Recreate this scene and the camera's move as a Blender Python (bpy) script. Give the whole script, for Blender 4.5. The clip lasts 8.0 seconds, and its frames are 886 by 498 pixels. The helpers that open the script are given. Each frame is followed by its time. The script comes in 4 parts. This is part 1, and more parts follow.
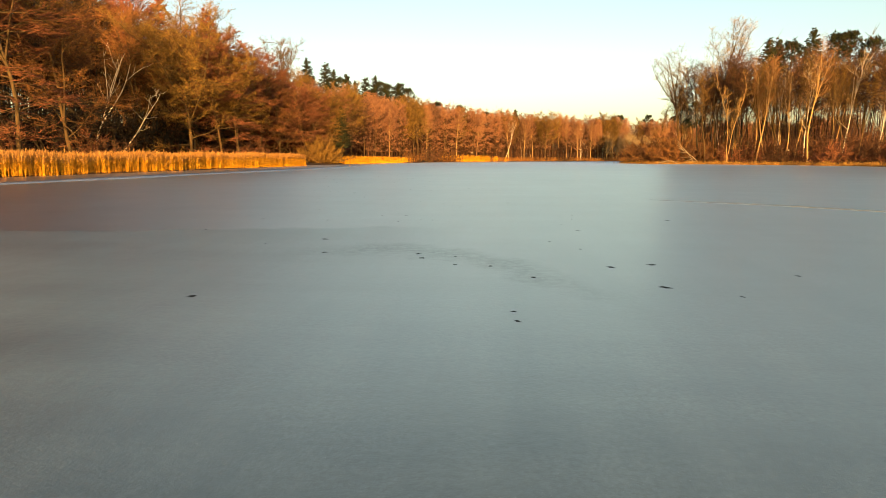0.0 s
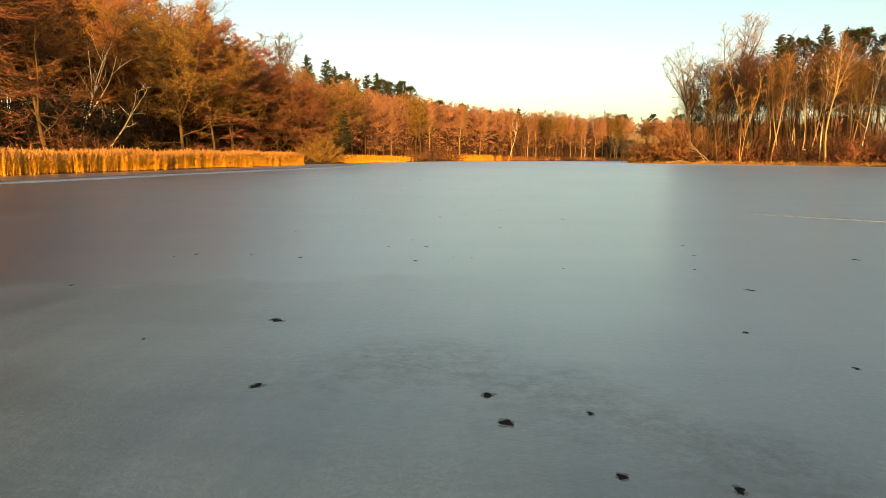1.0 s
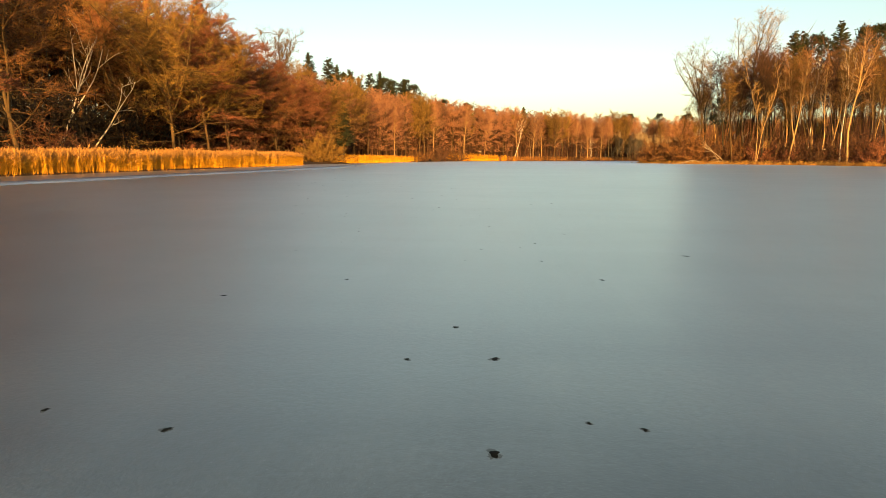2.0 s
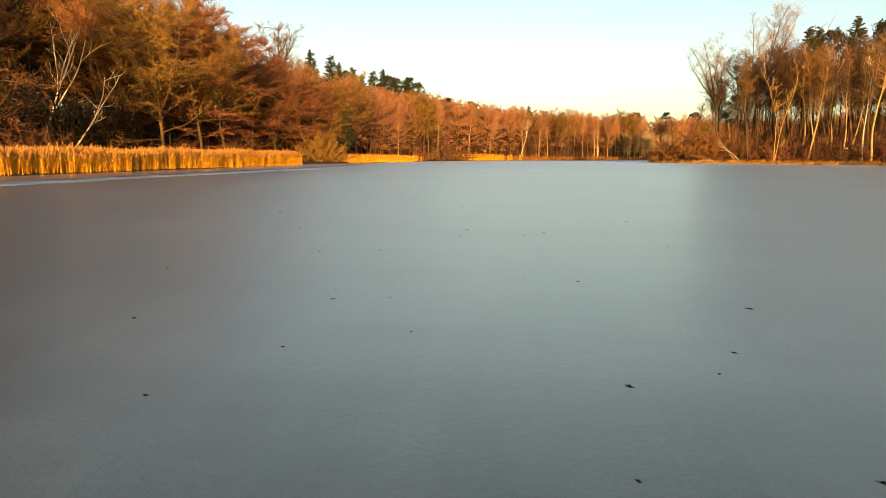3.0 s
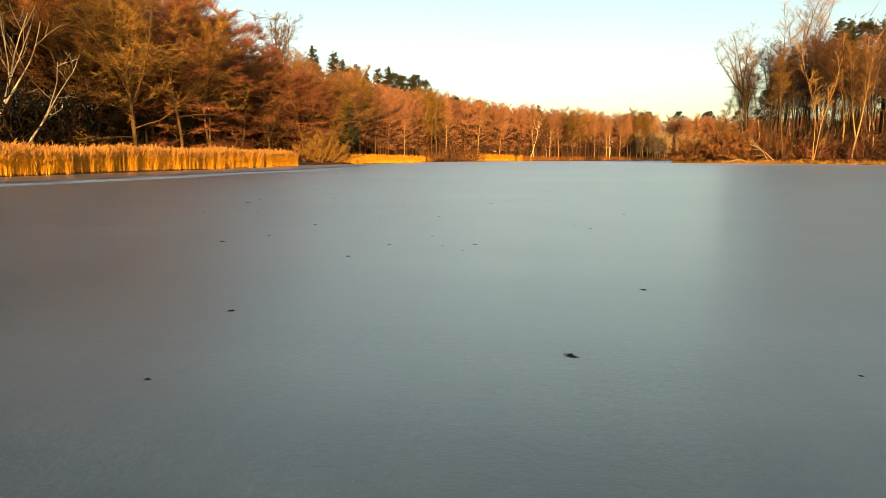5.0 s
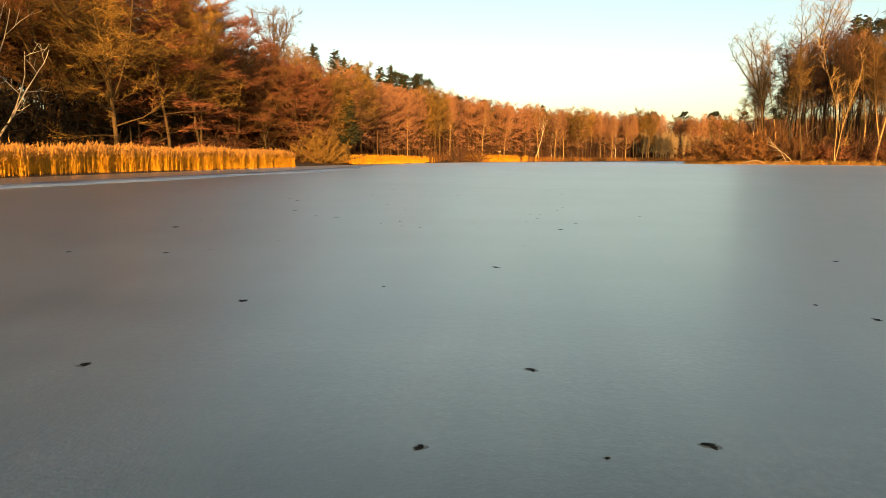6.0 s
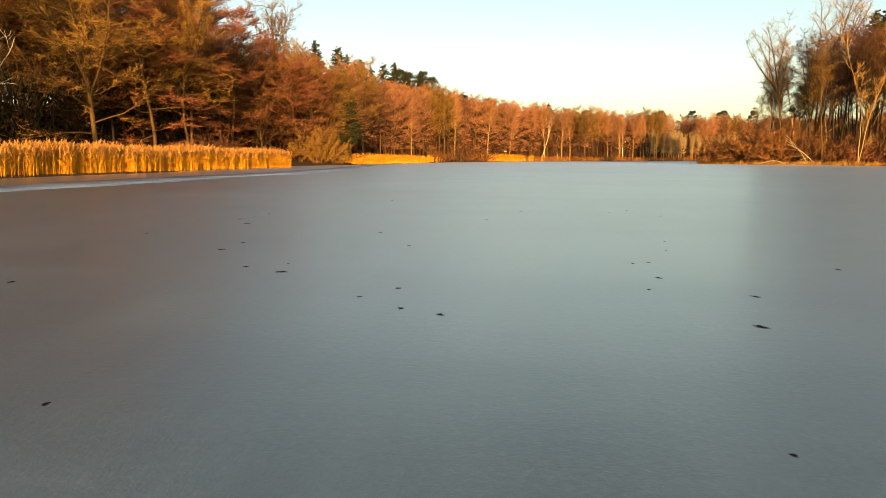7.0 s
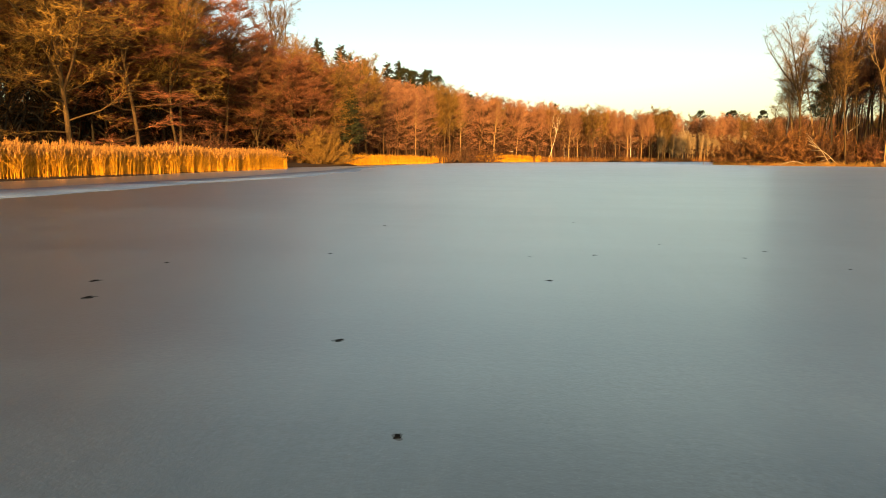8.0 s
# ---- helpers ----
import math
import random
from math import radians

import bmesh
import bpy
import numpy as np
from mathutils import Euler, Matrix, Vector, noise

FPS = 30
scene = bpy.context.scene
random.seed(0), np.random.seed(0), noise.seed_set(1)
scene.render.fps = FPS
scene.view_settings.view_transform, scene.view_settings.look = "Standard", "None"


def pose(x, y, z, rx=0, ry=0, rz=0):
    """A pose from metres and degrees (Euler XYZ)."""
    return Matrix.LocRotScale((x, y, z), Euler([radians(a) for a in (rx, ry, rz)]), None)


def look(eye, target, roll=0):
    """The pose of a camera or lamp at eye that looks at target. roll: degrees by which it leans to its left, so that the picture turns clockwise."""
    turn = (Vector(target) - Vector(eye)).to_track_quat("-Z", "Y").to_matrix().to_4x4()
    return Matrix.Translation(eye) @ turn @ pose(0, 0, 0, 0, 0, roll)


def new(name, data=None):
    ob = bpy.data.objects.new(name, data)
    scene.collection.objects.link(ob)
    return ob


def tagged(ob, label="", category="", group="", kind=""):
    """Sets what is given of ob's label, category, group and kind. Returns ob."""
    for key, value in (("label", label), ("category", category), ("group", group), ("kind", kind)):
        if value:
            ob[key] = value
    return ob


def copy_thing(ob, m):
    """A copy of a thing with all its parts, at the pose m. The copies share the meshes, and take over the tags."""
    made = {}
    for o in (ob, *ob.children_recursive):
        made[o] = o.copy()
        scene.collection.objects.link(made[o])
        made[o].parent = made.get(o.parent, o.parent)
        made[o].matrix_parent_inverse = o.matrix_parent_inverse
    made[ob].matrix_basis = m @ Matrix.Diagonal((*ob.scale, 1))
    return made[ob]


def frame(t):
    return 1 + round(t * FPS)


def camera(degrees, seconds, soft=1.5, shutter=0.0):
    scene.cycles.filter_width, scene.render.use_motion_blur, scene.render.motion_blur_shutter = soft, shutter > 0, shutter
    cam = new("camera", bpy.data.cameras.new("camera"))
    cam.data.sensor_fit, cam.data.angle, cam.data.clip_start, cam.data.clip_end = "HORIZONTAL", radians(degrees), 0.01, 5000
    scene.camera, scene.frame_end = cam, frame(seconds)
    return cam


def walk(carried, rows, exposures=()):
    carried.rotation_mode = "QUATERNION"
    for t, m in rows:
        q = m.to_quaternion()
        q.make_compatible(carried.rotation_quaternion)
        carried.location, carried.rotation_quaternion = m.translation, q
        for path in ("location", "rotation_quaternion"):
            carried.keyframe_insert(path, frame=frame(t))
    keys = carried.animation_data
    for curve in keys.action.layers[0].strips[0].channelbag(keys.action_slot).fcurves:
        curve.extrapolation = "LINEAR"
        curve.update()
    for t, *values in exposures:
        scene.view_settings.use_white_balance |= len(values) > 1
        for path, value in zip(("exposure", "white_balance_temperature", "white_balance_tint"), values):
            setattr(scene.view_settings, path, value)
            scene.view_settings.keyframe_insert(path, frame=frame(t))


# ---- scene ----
# ---- camera and its flight ----
cam = camera(70.0, 8.0, 0.8)
PATH = [
    (0.0, (1.065, 1.617, 0.875), (0.870, 3.587, 0.593), 0.10),
    (0.5, (0.690, 3.369, 0.875), (0.493, 5.339, 0.591), 0.20),
    (1.0, (0.318, 5.133, 0.873), (0.120, 7.103, 0.588), 0.25),
    (1.5, (-0.064, 6.891, 0.860), (-0.266, 8.860, 0.576), 0.25),
    (3.0, (-1.115, 12.322, 0.825), (-1.333, 14.289, 0.539), 0.20),
    (3.5, (-1.500, 14.100, 0.800), (-1.723, 16.066, 0.516), 0.20),
    (4.0, (-1.872, 15.930, 0.768), (-2.100, 17.897, 0.486), 0.15),
    (4.5, (-2.245, 17.745, 0.735), (-2.477, 19.711, 0.451), 0.10),
    (6.0, (-3.495, 23.310, 0.700), (-3.736, 25.275, 0.419), 0.10),
    (6.5, (-3.840, 25.090, 0.705), (-4.086, 27.055, 0.423), 0.15),
    (7.0, (-4.145, 26.860, 0.735), (-4.397, 28.824, 0.452), 0.20),
    (7.5, (-4.434, 28.635, 0.770), (-4.692, 30.598, 0.486), 0.20),
    (8.0, (-4.746, 30.400, 0.800), (-5.012, 32.361, 0.518), 0.20),
]
EXPOSURE = 1.62
walk(cam, [(t, look(eye, target, roll)) for t, eye, target, roll in PATH], [(0.0, EXPOSURE, 7700, 6), (8.0, EXPOSURE, 7700, 6)])

# ---- sky and sun: low winter sun behind the flight, clear hazy sky ----
SUN_UP = 9.5
world = bpy.data.worlds.new("sky")
scene.world = world
world.use_nodes = True
wn = world.node_tree.nodes
sky = wn.new("ShaderNodeTexSky")
sky.sky_type = 'NISHITA'
sky.sun_disc = False
sky.sun_elevation = radians(SUN_UP)
sky.sun_rotation = radians(168.7)
sky.air_density, sky.dust_density, sky.ozone_density = 1.0, 1.5, 1.0
wn["Background"].inputs["Strength"].default_value = 0.092
world.node_tree.links.new(sky.outputs[0], wn["Background"].inputs["Color"])
sun = new("sun", bpy.data.lights.new("sun", 'SUN'))
sun.data.energy, sun.data.angle, sun.data.color = 4.8, radians(0.6), (1.0, 0.61, 0.29)
sun.matrix_world = look((0, 0, 0), (-0.20, 1.0, -math.tan(radians(SUN_UP))))


# ---- materials ----
def mat_base(name, rough=0.8, spec=0.3):
    m = bpy.data.materials.new(name)
    m.use_nodes = True
    b = m.node_tree.nodes["Principled BSDF"]
    b.inputs["Roughness"].default_value = rough
    b.inputs["Specular IOR Level"].default_value = spec
    return m, m.node_tree.nodes, m.node_tree.links, b


def ramp(nodes, links, fac, stops):
    r = nodes.new("ShaderNodeValToRGB")
    while len(r.color_ramp.elements) < len(stops):
        r.color_ramp.elements.new(0.5)
    for e, (p, c) in zip(r.color_ramp.elements, stops):
        e.position, e.color = p, (*c, 1)
    links.new(fac, r.inputs[0])
    return r.outputs[0]


def noise_tex(nodes, links, vec, scale, detail=3.0, rough=0.55):
    n = nodes.new("ShaderNodeTexNoise")
    n.inputs["Scale"].default_value, n.inputs["Detail"].default_value, n.inputs["Roughness"].default_value = scale, detail, rough
    if vec is not None:
        links.new(vec, n.inputs["Vector"])
    return n.outputs[0]


def math_node(nodes, links, op, a, b, clamp=False):
    n = nodes.new("ShaderNodeMath")
    n.operation, n.use_clamp = op, clamp
    for i, v in enumerate((a, b)):
        if isinstance(v, (int, float)):
            n.inputs[i].default_value = v
        else:
            links.new(v, n.inputs[i])
    return n.outputs[0]


def mix_col(nodes, links, fac, a, b, how='MIX'):
    n = nodes.new("ShaderNodeMix")
    n.data_type, n.blend_type = 'RGBA', how
    for i, v in ((0, fac), (6, a), (7, b)):
        if isinstance(v, (int, float)):
            n.inputs[i].default_value = v
        elif isinstance(v, tuple):
            n.inputs[i].default_value = (*v, 1)
        else:
            links.new(v, n.inputs[i])
    return n.outputs[2]


def plant_mat(name, dark, light, spread=0.35, scale=6.0, rough=0.8, grain=(1.0, 1.0, 1.0), patch=0.5, single=0.45, tint=(0.94, 1.06, 1.0)):
    """Twigs, bark, stalks: colour varies by plant, by piece and along the grain."""
    m, n, l, b = mat_base(name, rough, 0.2)
    info, geo = n.new("ShaderNodeObjectInfo"), n.new("ShaderNodeNewGeometry")
    co = n.new("ShaderNodeTexCoord")
    a = math_node(n, l, 'MULTIPLY', info.outputs["Random"], spread)
    mp = n.new("ShaderNodeMapping")
    mp.inputs["Scale"].default_value = grain
    l.new(co.outputs["Object"], mp.inputs["Vector"])
    c = math_node(n, l, 'MULTIPLY', geo.outputs["Random Per Island"], single)
    g = math_node(n, l, 'MULTIPLY', noise_tex(n, l, mp.outputs[0], scale), patch)
    s = math_node(n, l, 'ADD', math_node(n, l, 'ADD', a, c), g, True)
    col = ramp(n, l, s, [(0.15, dark), (0.95, light)])
    other = mix_col(n, l, 1.0, col, tint, 'MULTIPLY')
    l.new(mix_col(n, l, math_node(n, l, 'MULTIPLY', noise_tex(n, l, info.outputs["Location"], 0.35, 2.0), 0.9), col, other), b.inputs["Base Color"])
    return m


def birch_mat():
    m, n, l, b = mat_base("birch_bark", 0.6, 0.3)
    co = n.new("ShaderNodeTexCoord")
    mp = n.new("ShaderNodeMapping")
    mp.inputs["Scale"].default_value = (2.5, 2.5, 9.0)
    l.new(co.outputs["Object"], mp.inputs["Vector"])
    base = ramp(n, l, noise_tex(n, l, co.outputs["Object"], 1.3), [(0.3, (0.46, 0.34, 0.19)), (0.7, (0.80, 0.66, 0.45))])
    scar = ramp(n, l, noise_tex(n, l, mp.outputs[0], 1.6, 4.0, 0.7), [(0.60, (0, 0, 0)), (0.66, (1, 1, 1))])
    l.new(mix_col(n, l, scar, base, (0.07, 0.05, 0.04)), b.inputs["Base Color"])
    return m


def bark_mat(name, dark, light):
    m, n, l, b = mat_base(name, 0.9, 0.2)
    co, info = n.new("ShaderNodeTexCoord"), n.new("ShaderNodeObjectInfo")
    mp = n.new("ShaderNodeMapping")
    mp.inputs["Scale"].default_value = (9.0, 9.0, 1.6)
    l.new(co.outputs["Object"], mp.inputs["Vector"])
    f = noise_tex(n, l, mp.outputs[0], 1.5, 5.0, 0.65)
    moss = noise_tex(n, l, co.outputs["Object"], 0.7, 3.0)
    col = ramp(n, l, f, [(0.3, dark), (0.7, light)])
    col = mix_col(n, l, math_node(n, l, 'MULTIPLY', moss, 0.4), col, mix_col(n, l, 0.6, light, (0.10, 0.09, 0.03)))
    col = mix_col(n, l, math_node(n, l, 'MULTIPLY', info.outputs["Random"], 0.4), col, light)
    l.new(col, b.inputs["Base Color"])
    bump = n.new("ShaderNodeBump")
    bump.inputs["Strength"].default_value, bump.inputs["Distance"].default_value = 0.6, 0.05
    l.new(f, bump.inputs["Height"])
    l.new(bump.outputs[0], b.inputs["Normal"])
    return m


def ice_mat():
    m, n, l, b = mat_base("frosted_ice", 0.3, 0.9)
    b.inputs["IOR"].default_value = 1.31
    co = n.new("ShaderNodeTexCoord").outputs["Object"]
    big = noise_tex(n, l, co, 0.10, 4.0, 0.6)
    mid = noise_tex(n, l, co, 0.7, 5.0, 0.62)
    fine = noise_tex(n, l, co, 24.0, 5.0, 0.72)
    grain = noise_tex(n, l, co, 90.0, 2.0, 0.6)
    s = math_node(n, l, 'ADD', math_node(n, l, 'MULTIPLY', big, 0.5), math_node(n, l, 'MULTIPLY', mid, 0.35))
    s = math_node(n, l, 'ADD', s, math_node(n, l, 'MULTIPLY', fine, 0.30))
    col = ramp(n, l, s, [(0.42, (0.034, 0.048, 0.053)), (0.59, (0.063, 0.087, 0.095)), (0.76, (0.105, 0.138, 0.147))])
    # a darker, smoother refrozen band that curves over the open ice
    sep = n.new("ShaderNodeSeparateXYZ")
    l.new(co, sep.inputs[0])
    x, y = sep.outputs[0], sep.outputs[1]
    curve = math_node(n, l, 'ADD', math_node(n, l, 'MULTIPLY', x, 0.2), math_node(n, l, 'MULTIPLY', math_node(n, l, 'MULTIPLY', x, x), 0.6))
    wob = math_node(n, l, 'SUBTRACT', noise_tex(n, l, co, 0.9, 6.0, 0.65), 0.5)
    off = math_node(n, l, 'SUBTRACT', math_node(n, l, 'ADD', math_node(n, l, 'ADD', y, curve), math_node(n, l, 'MULTIPLY', wob, 2.0)), 7.75)
    band = math_node(n, l, 'SUBTRACT', 1.25, math_node(n, l, 'MULTIPLY', math_node(n, l, 'ABSOLUTE', off, 0.0), 2.6), True)
    ends = math_node(n, l, 'MULTIPLY', math_node(n, l, 'MULTIPLY', math_node(n, l, 'ADD', x, 1.1), 1.1, True), math_node(n, l, 'MULTIPLY', math_node(n, l, 'SUBTRACT', 2.0, x), 1.2, True))
    mottle = math_node(n, l, 'MULTIPLY', ramp(n, l, noise_tex(n, l, co, 11.0, 5.0, 0.75), [(0.38, (0.1, 0.1, 0.1)), (0.60, (1, 1, 1))]), 1.0, True)
    band = math_node(n, l, 'MULTIPLY', math_node(n, l, 'MULTIPLY', band, ends), mottle)
    col = mix_col(n, l, math_node(n, l, 'MULTIPLY', band, 0.40), col, (0.045, 0.055, 0.057))
    # clearer, darker ice towards the reeds, with a ragged edge
    edge = math_node(n, l, 'SUBTRACT', math_node(n, l, 'SUBTRACT', y, math_node(n, l, 'MULTIPLY', x, 0.15)), 9.5)
    wide = math_node(n, l, 'SUBTRACT', noise_tex(n, l, co, 0.28, 7.0, 0.62), 0.5)
    past = math_node(n, l, 'MULTIPLY', math_node(n, l, 'ADD', edge, math_node(n, l, 'MULTIPLY', wide, 2.6)), 4.0, True)
    left = math_node(n, l, 'SUBTRACT', math_node(n, l, 'MULTIPLY', math_node(n, l, 'SUBTRACT', y, 9.0), -0.12), math_node(n, l, 'ADD', math_node(n, l, 'ADD', x, 1.5), math_node(n, l, 'MULTIPLY', wide, 5.0)))
    clear = math_node(n, l, 'MULTIPLY', past, math_node(n, l, 'MULTIPLY', left, 0.45, True))
    clear = math_node(n, l, 'MULTIPLY', clear, math_node(n, l, 'SUBTRACT', 1.9, math_node(n, l, 'MULTIPLY', y, 0.10), True))
    col = mix_col(n, l, math_node(n, l, 'MULTIPLY', clear, 0.9), col, (0.034, 0.034, 0.030))
    # sky sheen of the lake's far half painted in as paler, bluer ice
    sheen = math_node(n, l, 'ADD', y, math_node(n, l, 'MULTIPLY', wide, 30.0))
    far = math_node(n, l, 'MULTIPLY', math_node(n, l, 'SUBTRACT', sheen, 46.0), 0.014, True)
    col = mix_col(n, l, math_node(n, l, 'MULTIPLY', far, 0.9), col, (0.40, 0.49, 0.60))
    # whiter frost on the near field before the refrozen line
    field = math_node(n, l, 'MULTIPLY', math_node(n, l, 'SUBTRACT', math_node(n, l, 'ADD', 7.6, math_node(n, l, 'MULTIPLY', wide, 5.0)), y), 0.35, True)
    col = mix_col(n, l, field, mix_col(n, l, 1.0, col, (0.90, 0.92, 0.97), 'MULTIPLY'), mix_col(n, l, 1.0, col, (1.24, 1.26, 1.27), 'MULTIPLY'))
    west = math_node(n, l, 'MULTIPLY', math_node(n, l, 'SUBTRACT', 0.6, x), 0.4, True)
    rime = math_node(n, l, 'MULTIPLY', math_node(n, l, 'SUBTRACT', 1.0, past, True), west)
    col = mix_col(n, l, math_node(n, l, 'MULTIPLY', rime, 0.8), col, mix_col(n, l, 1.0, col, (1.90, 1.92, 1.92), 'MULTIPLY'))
    # faint wind streaks
    mp = n.new("ShaderNodeMapping")
    mp.inputs["Scale"].default_value = (2.6, 0.22, 1.0)
    mp.inputs["Rotation"].default_value = (0, 0, 0.2)
    l.new(co, mp.inputs["Vector"])
    streak = noise_tex(n, l, mp.outputs[0], 1.0, 5.0, 0.7)
    col = mix_col(n, l, 0.55, col, ramp(n, l, streak, [(0.3, (0.62, 0.62, 0.62)), (0.7, (1.3, 1.3, 1.3))]), 'MULTIPLY')
    # longer darker drifts lying across the wind, and coarse frost grain in patches
    mq = n.new("ShaderNodeMapping")
    mq.inputs["Scale"].default_value = (0.22, 1.1, 1.0)
    mq.inputs["Rotation"].default_value = (0, 0, -0.3)
    l.new(co, mq.inputs["Vector"])
    drift = noise_tex(n, l, mq.outputs[0], 0.8, 6.0, 0.68)
    col = mix_col(n, l, 0.7, col, ramp(n, l, drift, [(0.34, (0.60, 0.60, 0.60)), (0.66, (1.30, 1.30, 1.30))]), 'MULTIPLY')
    coarse = ramp(n, l, noise_tex(n, l, co, 46.0, 3.0, 0.7), [(0.40, (0.45, 0.45, 0.45)), (0.62, (1.6, 1.6, 1.6))])
    patch = ramp(n, l, noise_tex(n, l, co, 1.6, 3.0, 0.6), [(0.40, (0.05, 0.05, 0.05)), (0.62, (0.36, 0.36, 0.36))])
    col = mix_col(n, l, patch, col, coarse, 'MULTIPLY')
    # tiny white frost specks
    speck = ramp(n, l, noise_tex(n, l, co, 140.0, 1.0, 0.5), [(0.70, (0, 0, 0)), (0.76, (1, 1, 1))])
    col = mix_col(n, l, math_node(n, l, 'MULTIPLY', speck, 0.22), col, (0.5, 0.52, 0.5))
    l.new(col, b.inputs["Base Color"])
    rr = n.new("ShaderNodeMapRange")
    rr.inputs["From Min"].default_value, rr.inputs["From Max"].default_value = 0.3, 0.7
    rr.inputs["To Min"].default_value, rr.inputs["To Max"].default_value = 0.30, 0.44
    l.new(math_node(n, l, 'ADD', math_node(n, l, 'MULTIPLY', big, 0.6), math_node(n, l, 'MULTIPLY', mid, 0.4)), rr.inputs["Value"])
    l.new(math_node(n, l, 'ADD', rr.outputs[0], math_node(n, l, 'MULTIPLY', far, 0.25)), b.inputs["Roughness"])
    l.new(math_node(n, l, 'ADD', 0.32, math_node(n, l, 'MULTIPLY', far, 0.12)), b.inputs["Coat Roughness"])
    l.new(math_node(n, l, 'SUBTRACT', math_node(n, l, 'SUBTRACT', 1.0, math_node(n, l, 'MULTIPLY', band, 0.5), True), math_node(n, l, 'ADD', math_node(n, l, 'MULTIPLY', clear, 0.05), math_node(n, l, 'MULTIPLY', rime, 0.70)), True), b.inputs["Coat Weight"])
    b.inputs["Coat Weight"].default_value, b.inputs["Coat Roughness"].default_value, b.inputs["Coat IOR"].default_value = 0.65, 0.26, 1.42
    h = math_node(n, l, 'ADD', math_node(n, l, 'MULTIPLY', fine, 0.7), math_node(n, l, 'MULTIPLY', grain, 0.35))
    bump = n.new("ShaderNodeBump")
    bump.inputs["Strength"].default_value, bump.inputs["Distance"].default_value = 0.34, 0.010
    l.new(h, bump.inputs["Height"])
    l.new(bump.outputs[0], b.inputs["Normal"])
    return m


def simple_mat(name, stops, scale, rough=0.85, bump=0.0, spec=0.2):
    m, n, l, b = mat_base(name, rough, spec)
    co = n.new("ShaderNodeTexCoord").outputs["Object"]
    f = noise_tex(n, l, co, scale, 6.0, 0.65)
    g = noise_tex(n, l, co, scale * 14.0, 3.0, 0.6)
    s = math_node(n, l, 'ADD', math_node(n, l, 'MULTIPLY', f, 0.65), math_node(n, l, 'MULTIPLY', g, 0.35))
    l.new(ramp(n, l, s, stops), b.inputs["Base Color"])
    if bump:
        bn = n.new("ShaderNodeBump")
        bn.inputs["Strength"].default_value, bn.inputs["Distance"].default_value = 0.8, bump
        l.new(s, bn.inputs["Height"])
        l.new(bn.outputs[0], b.inputs["Normal"])
    return m


ICE = ice_mat()
EDGE_ICE = simple_mat("white_edge_ice", [(0.38, (0.09, 0.13, 0.20)), (0.62, (0.18, 0.245, 0.36))], 0.5, 0.4)
HOLE = simple_mat("dark_melt_water", [(0.35, (0.004, 0.005, 0.005)), (0.65, (0.010, 0.012, 0.012))], 12.0, 0.75, 0.0, 0.02)
PALE_CRACK = simple_mat("pale_crack", [(0.40, (0.14, 0.16, 0.16)), (0.65, (0.23, 0.245, 0.24))], 1.5, 0.32)
RIM = simple_mat("wet_slush", [(0.35, (0.022, 0.028, 0.030)), (0.65, (0.058, 0.072, 0.077))], 30.0, 0.42, 0.0, 0.35)
FROST = simple_mat("frost_grain", [(0.3, (0.16, 0.18, 0.19)), (0.7, (0.28, 0.30, 0.31))], 60.0, 0.6)
GROUND = simple_mat("leaf_litter", [(0.32, (0.010, 0.006, 0.003)), (0.5, (0.034, 0.016, 0.006)), (0.68, (0.08, 0.038, 0.013))], 0.5, 0.95, 0.08)
# dark bark, taken near black to hold the shade inside the woods
BARK_DARK_SHADED = bark_mat("dark_bark", (0.006, 0.004, 0.002), (0.030, 0.016, 0.007))
BARK_WARM = bark_mat("warm_bark", (0.020, 0.010, 0.004), (0.105, 0.052, 0.018))
BARK_PALE = bark_mat("pale_bark", (0.12, 0.062, 0.022), (0.50, 0.29, 0.105))
BLEACHED = bark_mat("bleached_wood", (0.18, 0.12, 0.065), (0.46, 0.34, 0.20))
BARK_GOLD = bark_mat("golden_bark", (0.018, 0.009, 0.004), (0.115, 0.062, 0.021))
BIRCH = birch_mat()
TWIG_OLIVE = plant_mat("olive_twigs", (0.010, 0.005, 0.0015), (0.31, 0.148, 0.028), tint=(0.86, 1.08, 1.05))
TWIG_RED = plant_mat("red_brown_twigs", (0.013, 0.005, 0.0025), (0.27, 0.088, 0.036))
TWIG_BROWN = plant_mat("brown_twigs", (0.010, 0.004, 0.002), (0.28, 0.110, 0.030))
TWIG_FAR = plant_mat("pinkish_brown_twigs", (0.018, 0.008, 0.0045), (0.34, 0.140, 0.062), 0.50)
# brown twigs with the wood's inner shade darkened into their colour
TWIG_SHADED = plant_mat("shaded_inner_twigs", (0.007, 0.003, 0.0015), (0.13, 0.052, 0.020))
TWIG_GREY = plant_mat("grey_tan_twigs", (0.06, 0.034, 0.016), (0.42, 0.27, 0.13))
TWIG_PALE = plant_mat("pale_twigs", (0.09, 0.046, 0.012), (0.40, 0.22, 0.06))
NEEDLES = plant_mat("conifer_needles", (0.006, 0.007, 0.002), (0.030, 0.030, 0.008))
REED = plant_mat("dry_reed", (0.15, 0.050, 0.004), (0.80, 0.36, 0.028), 0.05, 2.6, 0.6, (1.0, 1.0, 0.10), 0.95, 0.35, (1, 1, 1))
# darker copy of the dry reed, with the far shore's shade in its colour
REED_SHADED = plant_mat("brown_far_reed", (0.09, 0.034, 0.008), (0.40, 0.165, 0.032), 0.1, 2.6, 0.7, (1.0, 1.0, 0.10), 0.8, 0.4, (1, 1, 1))
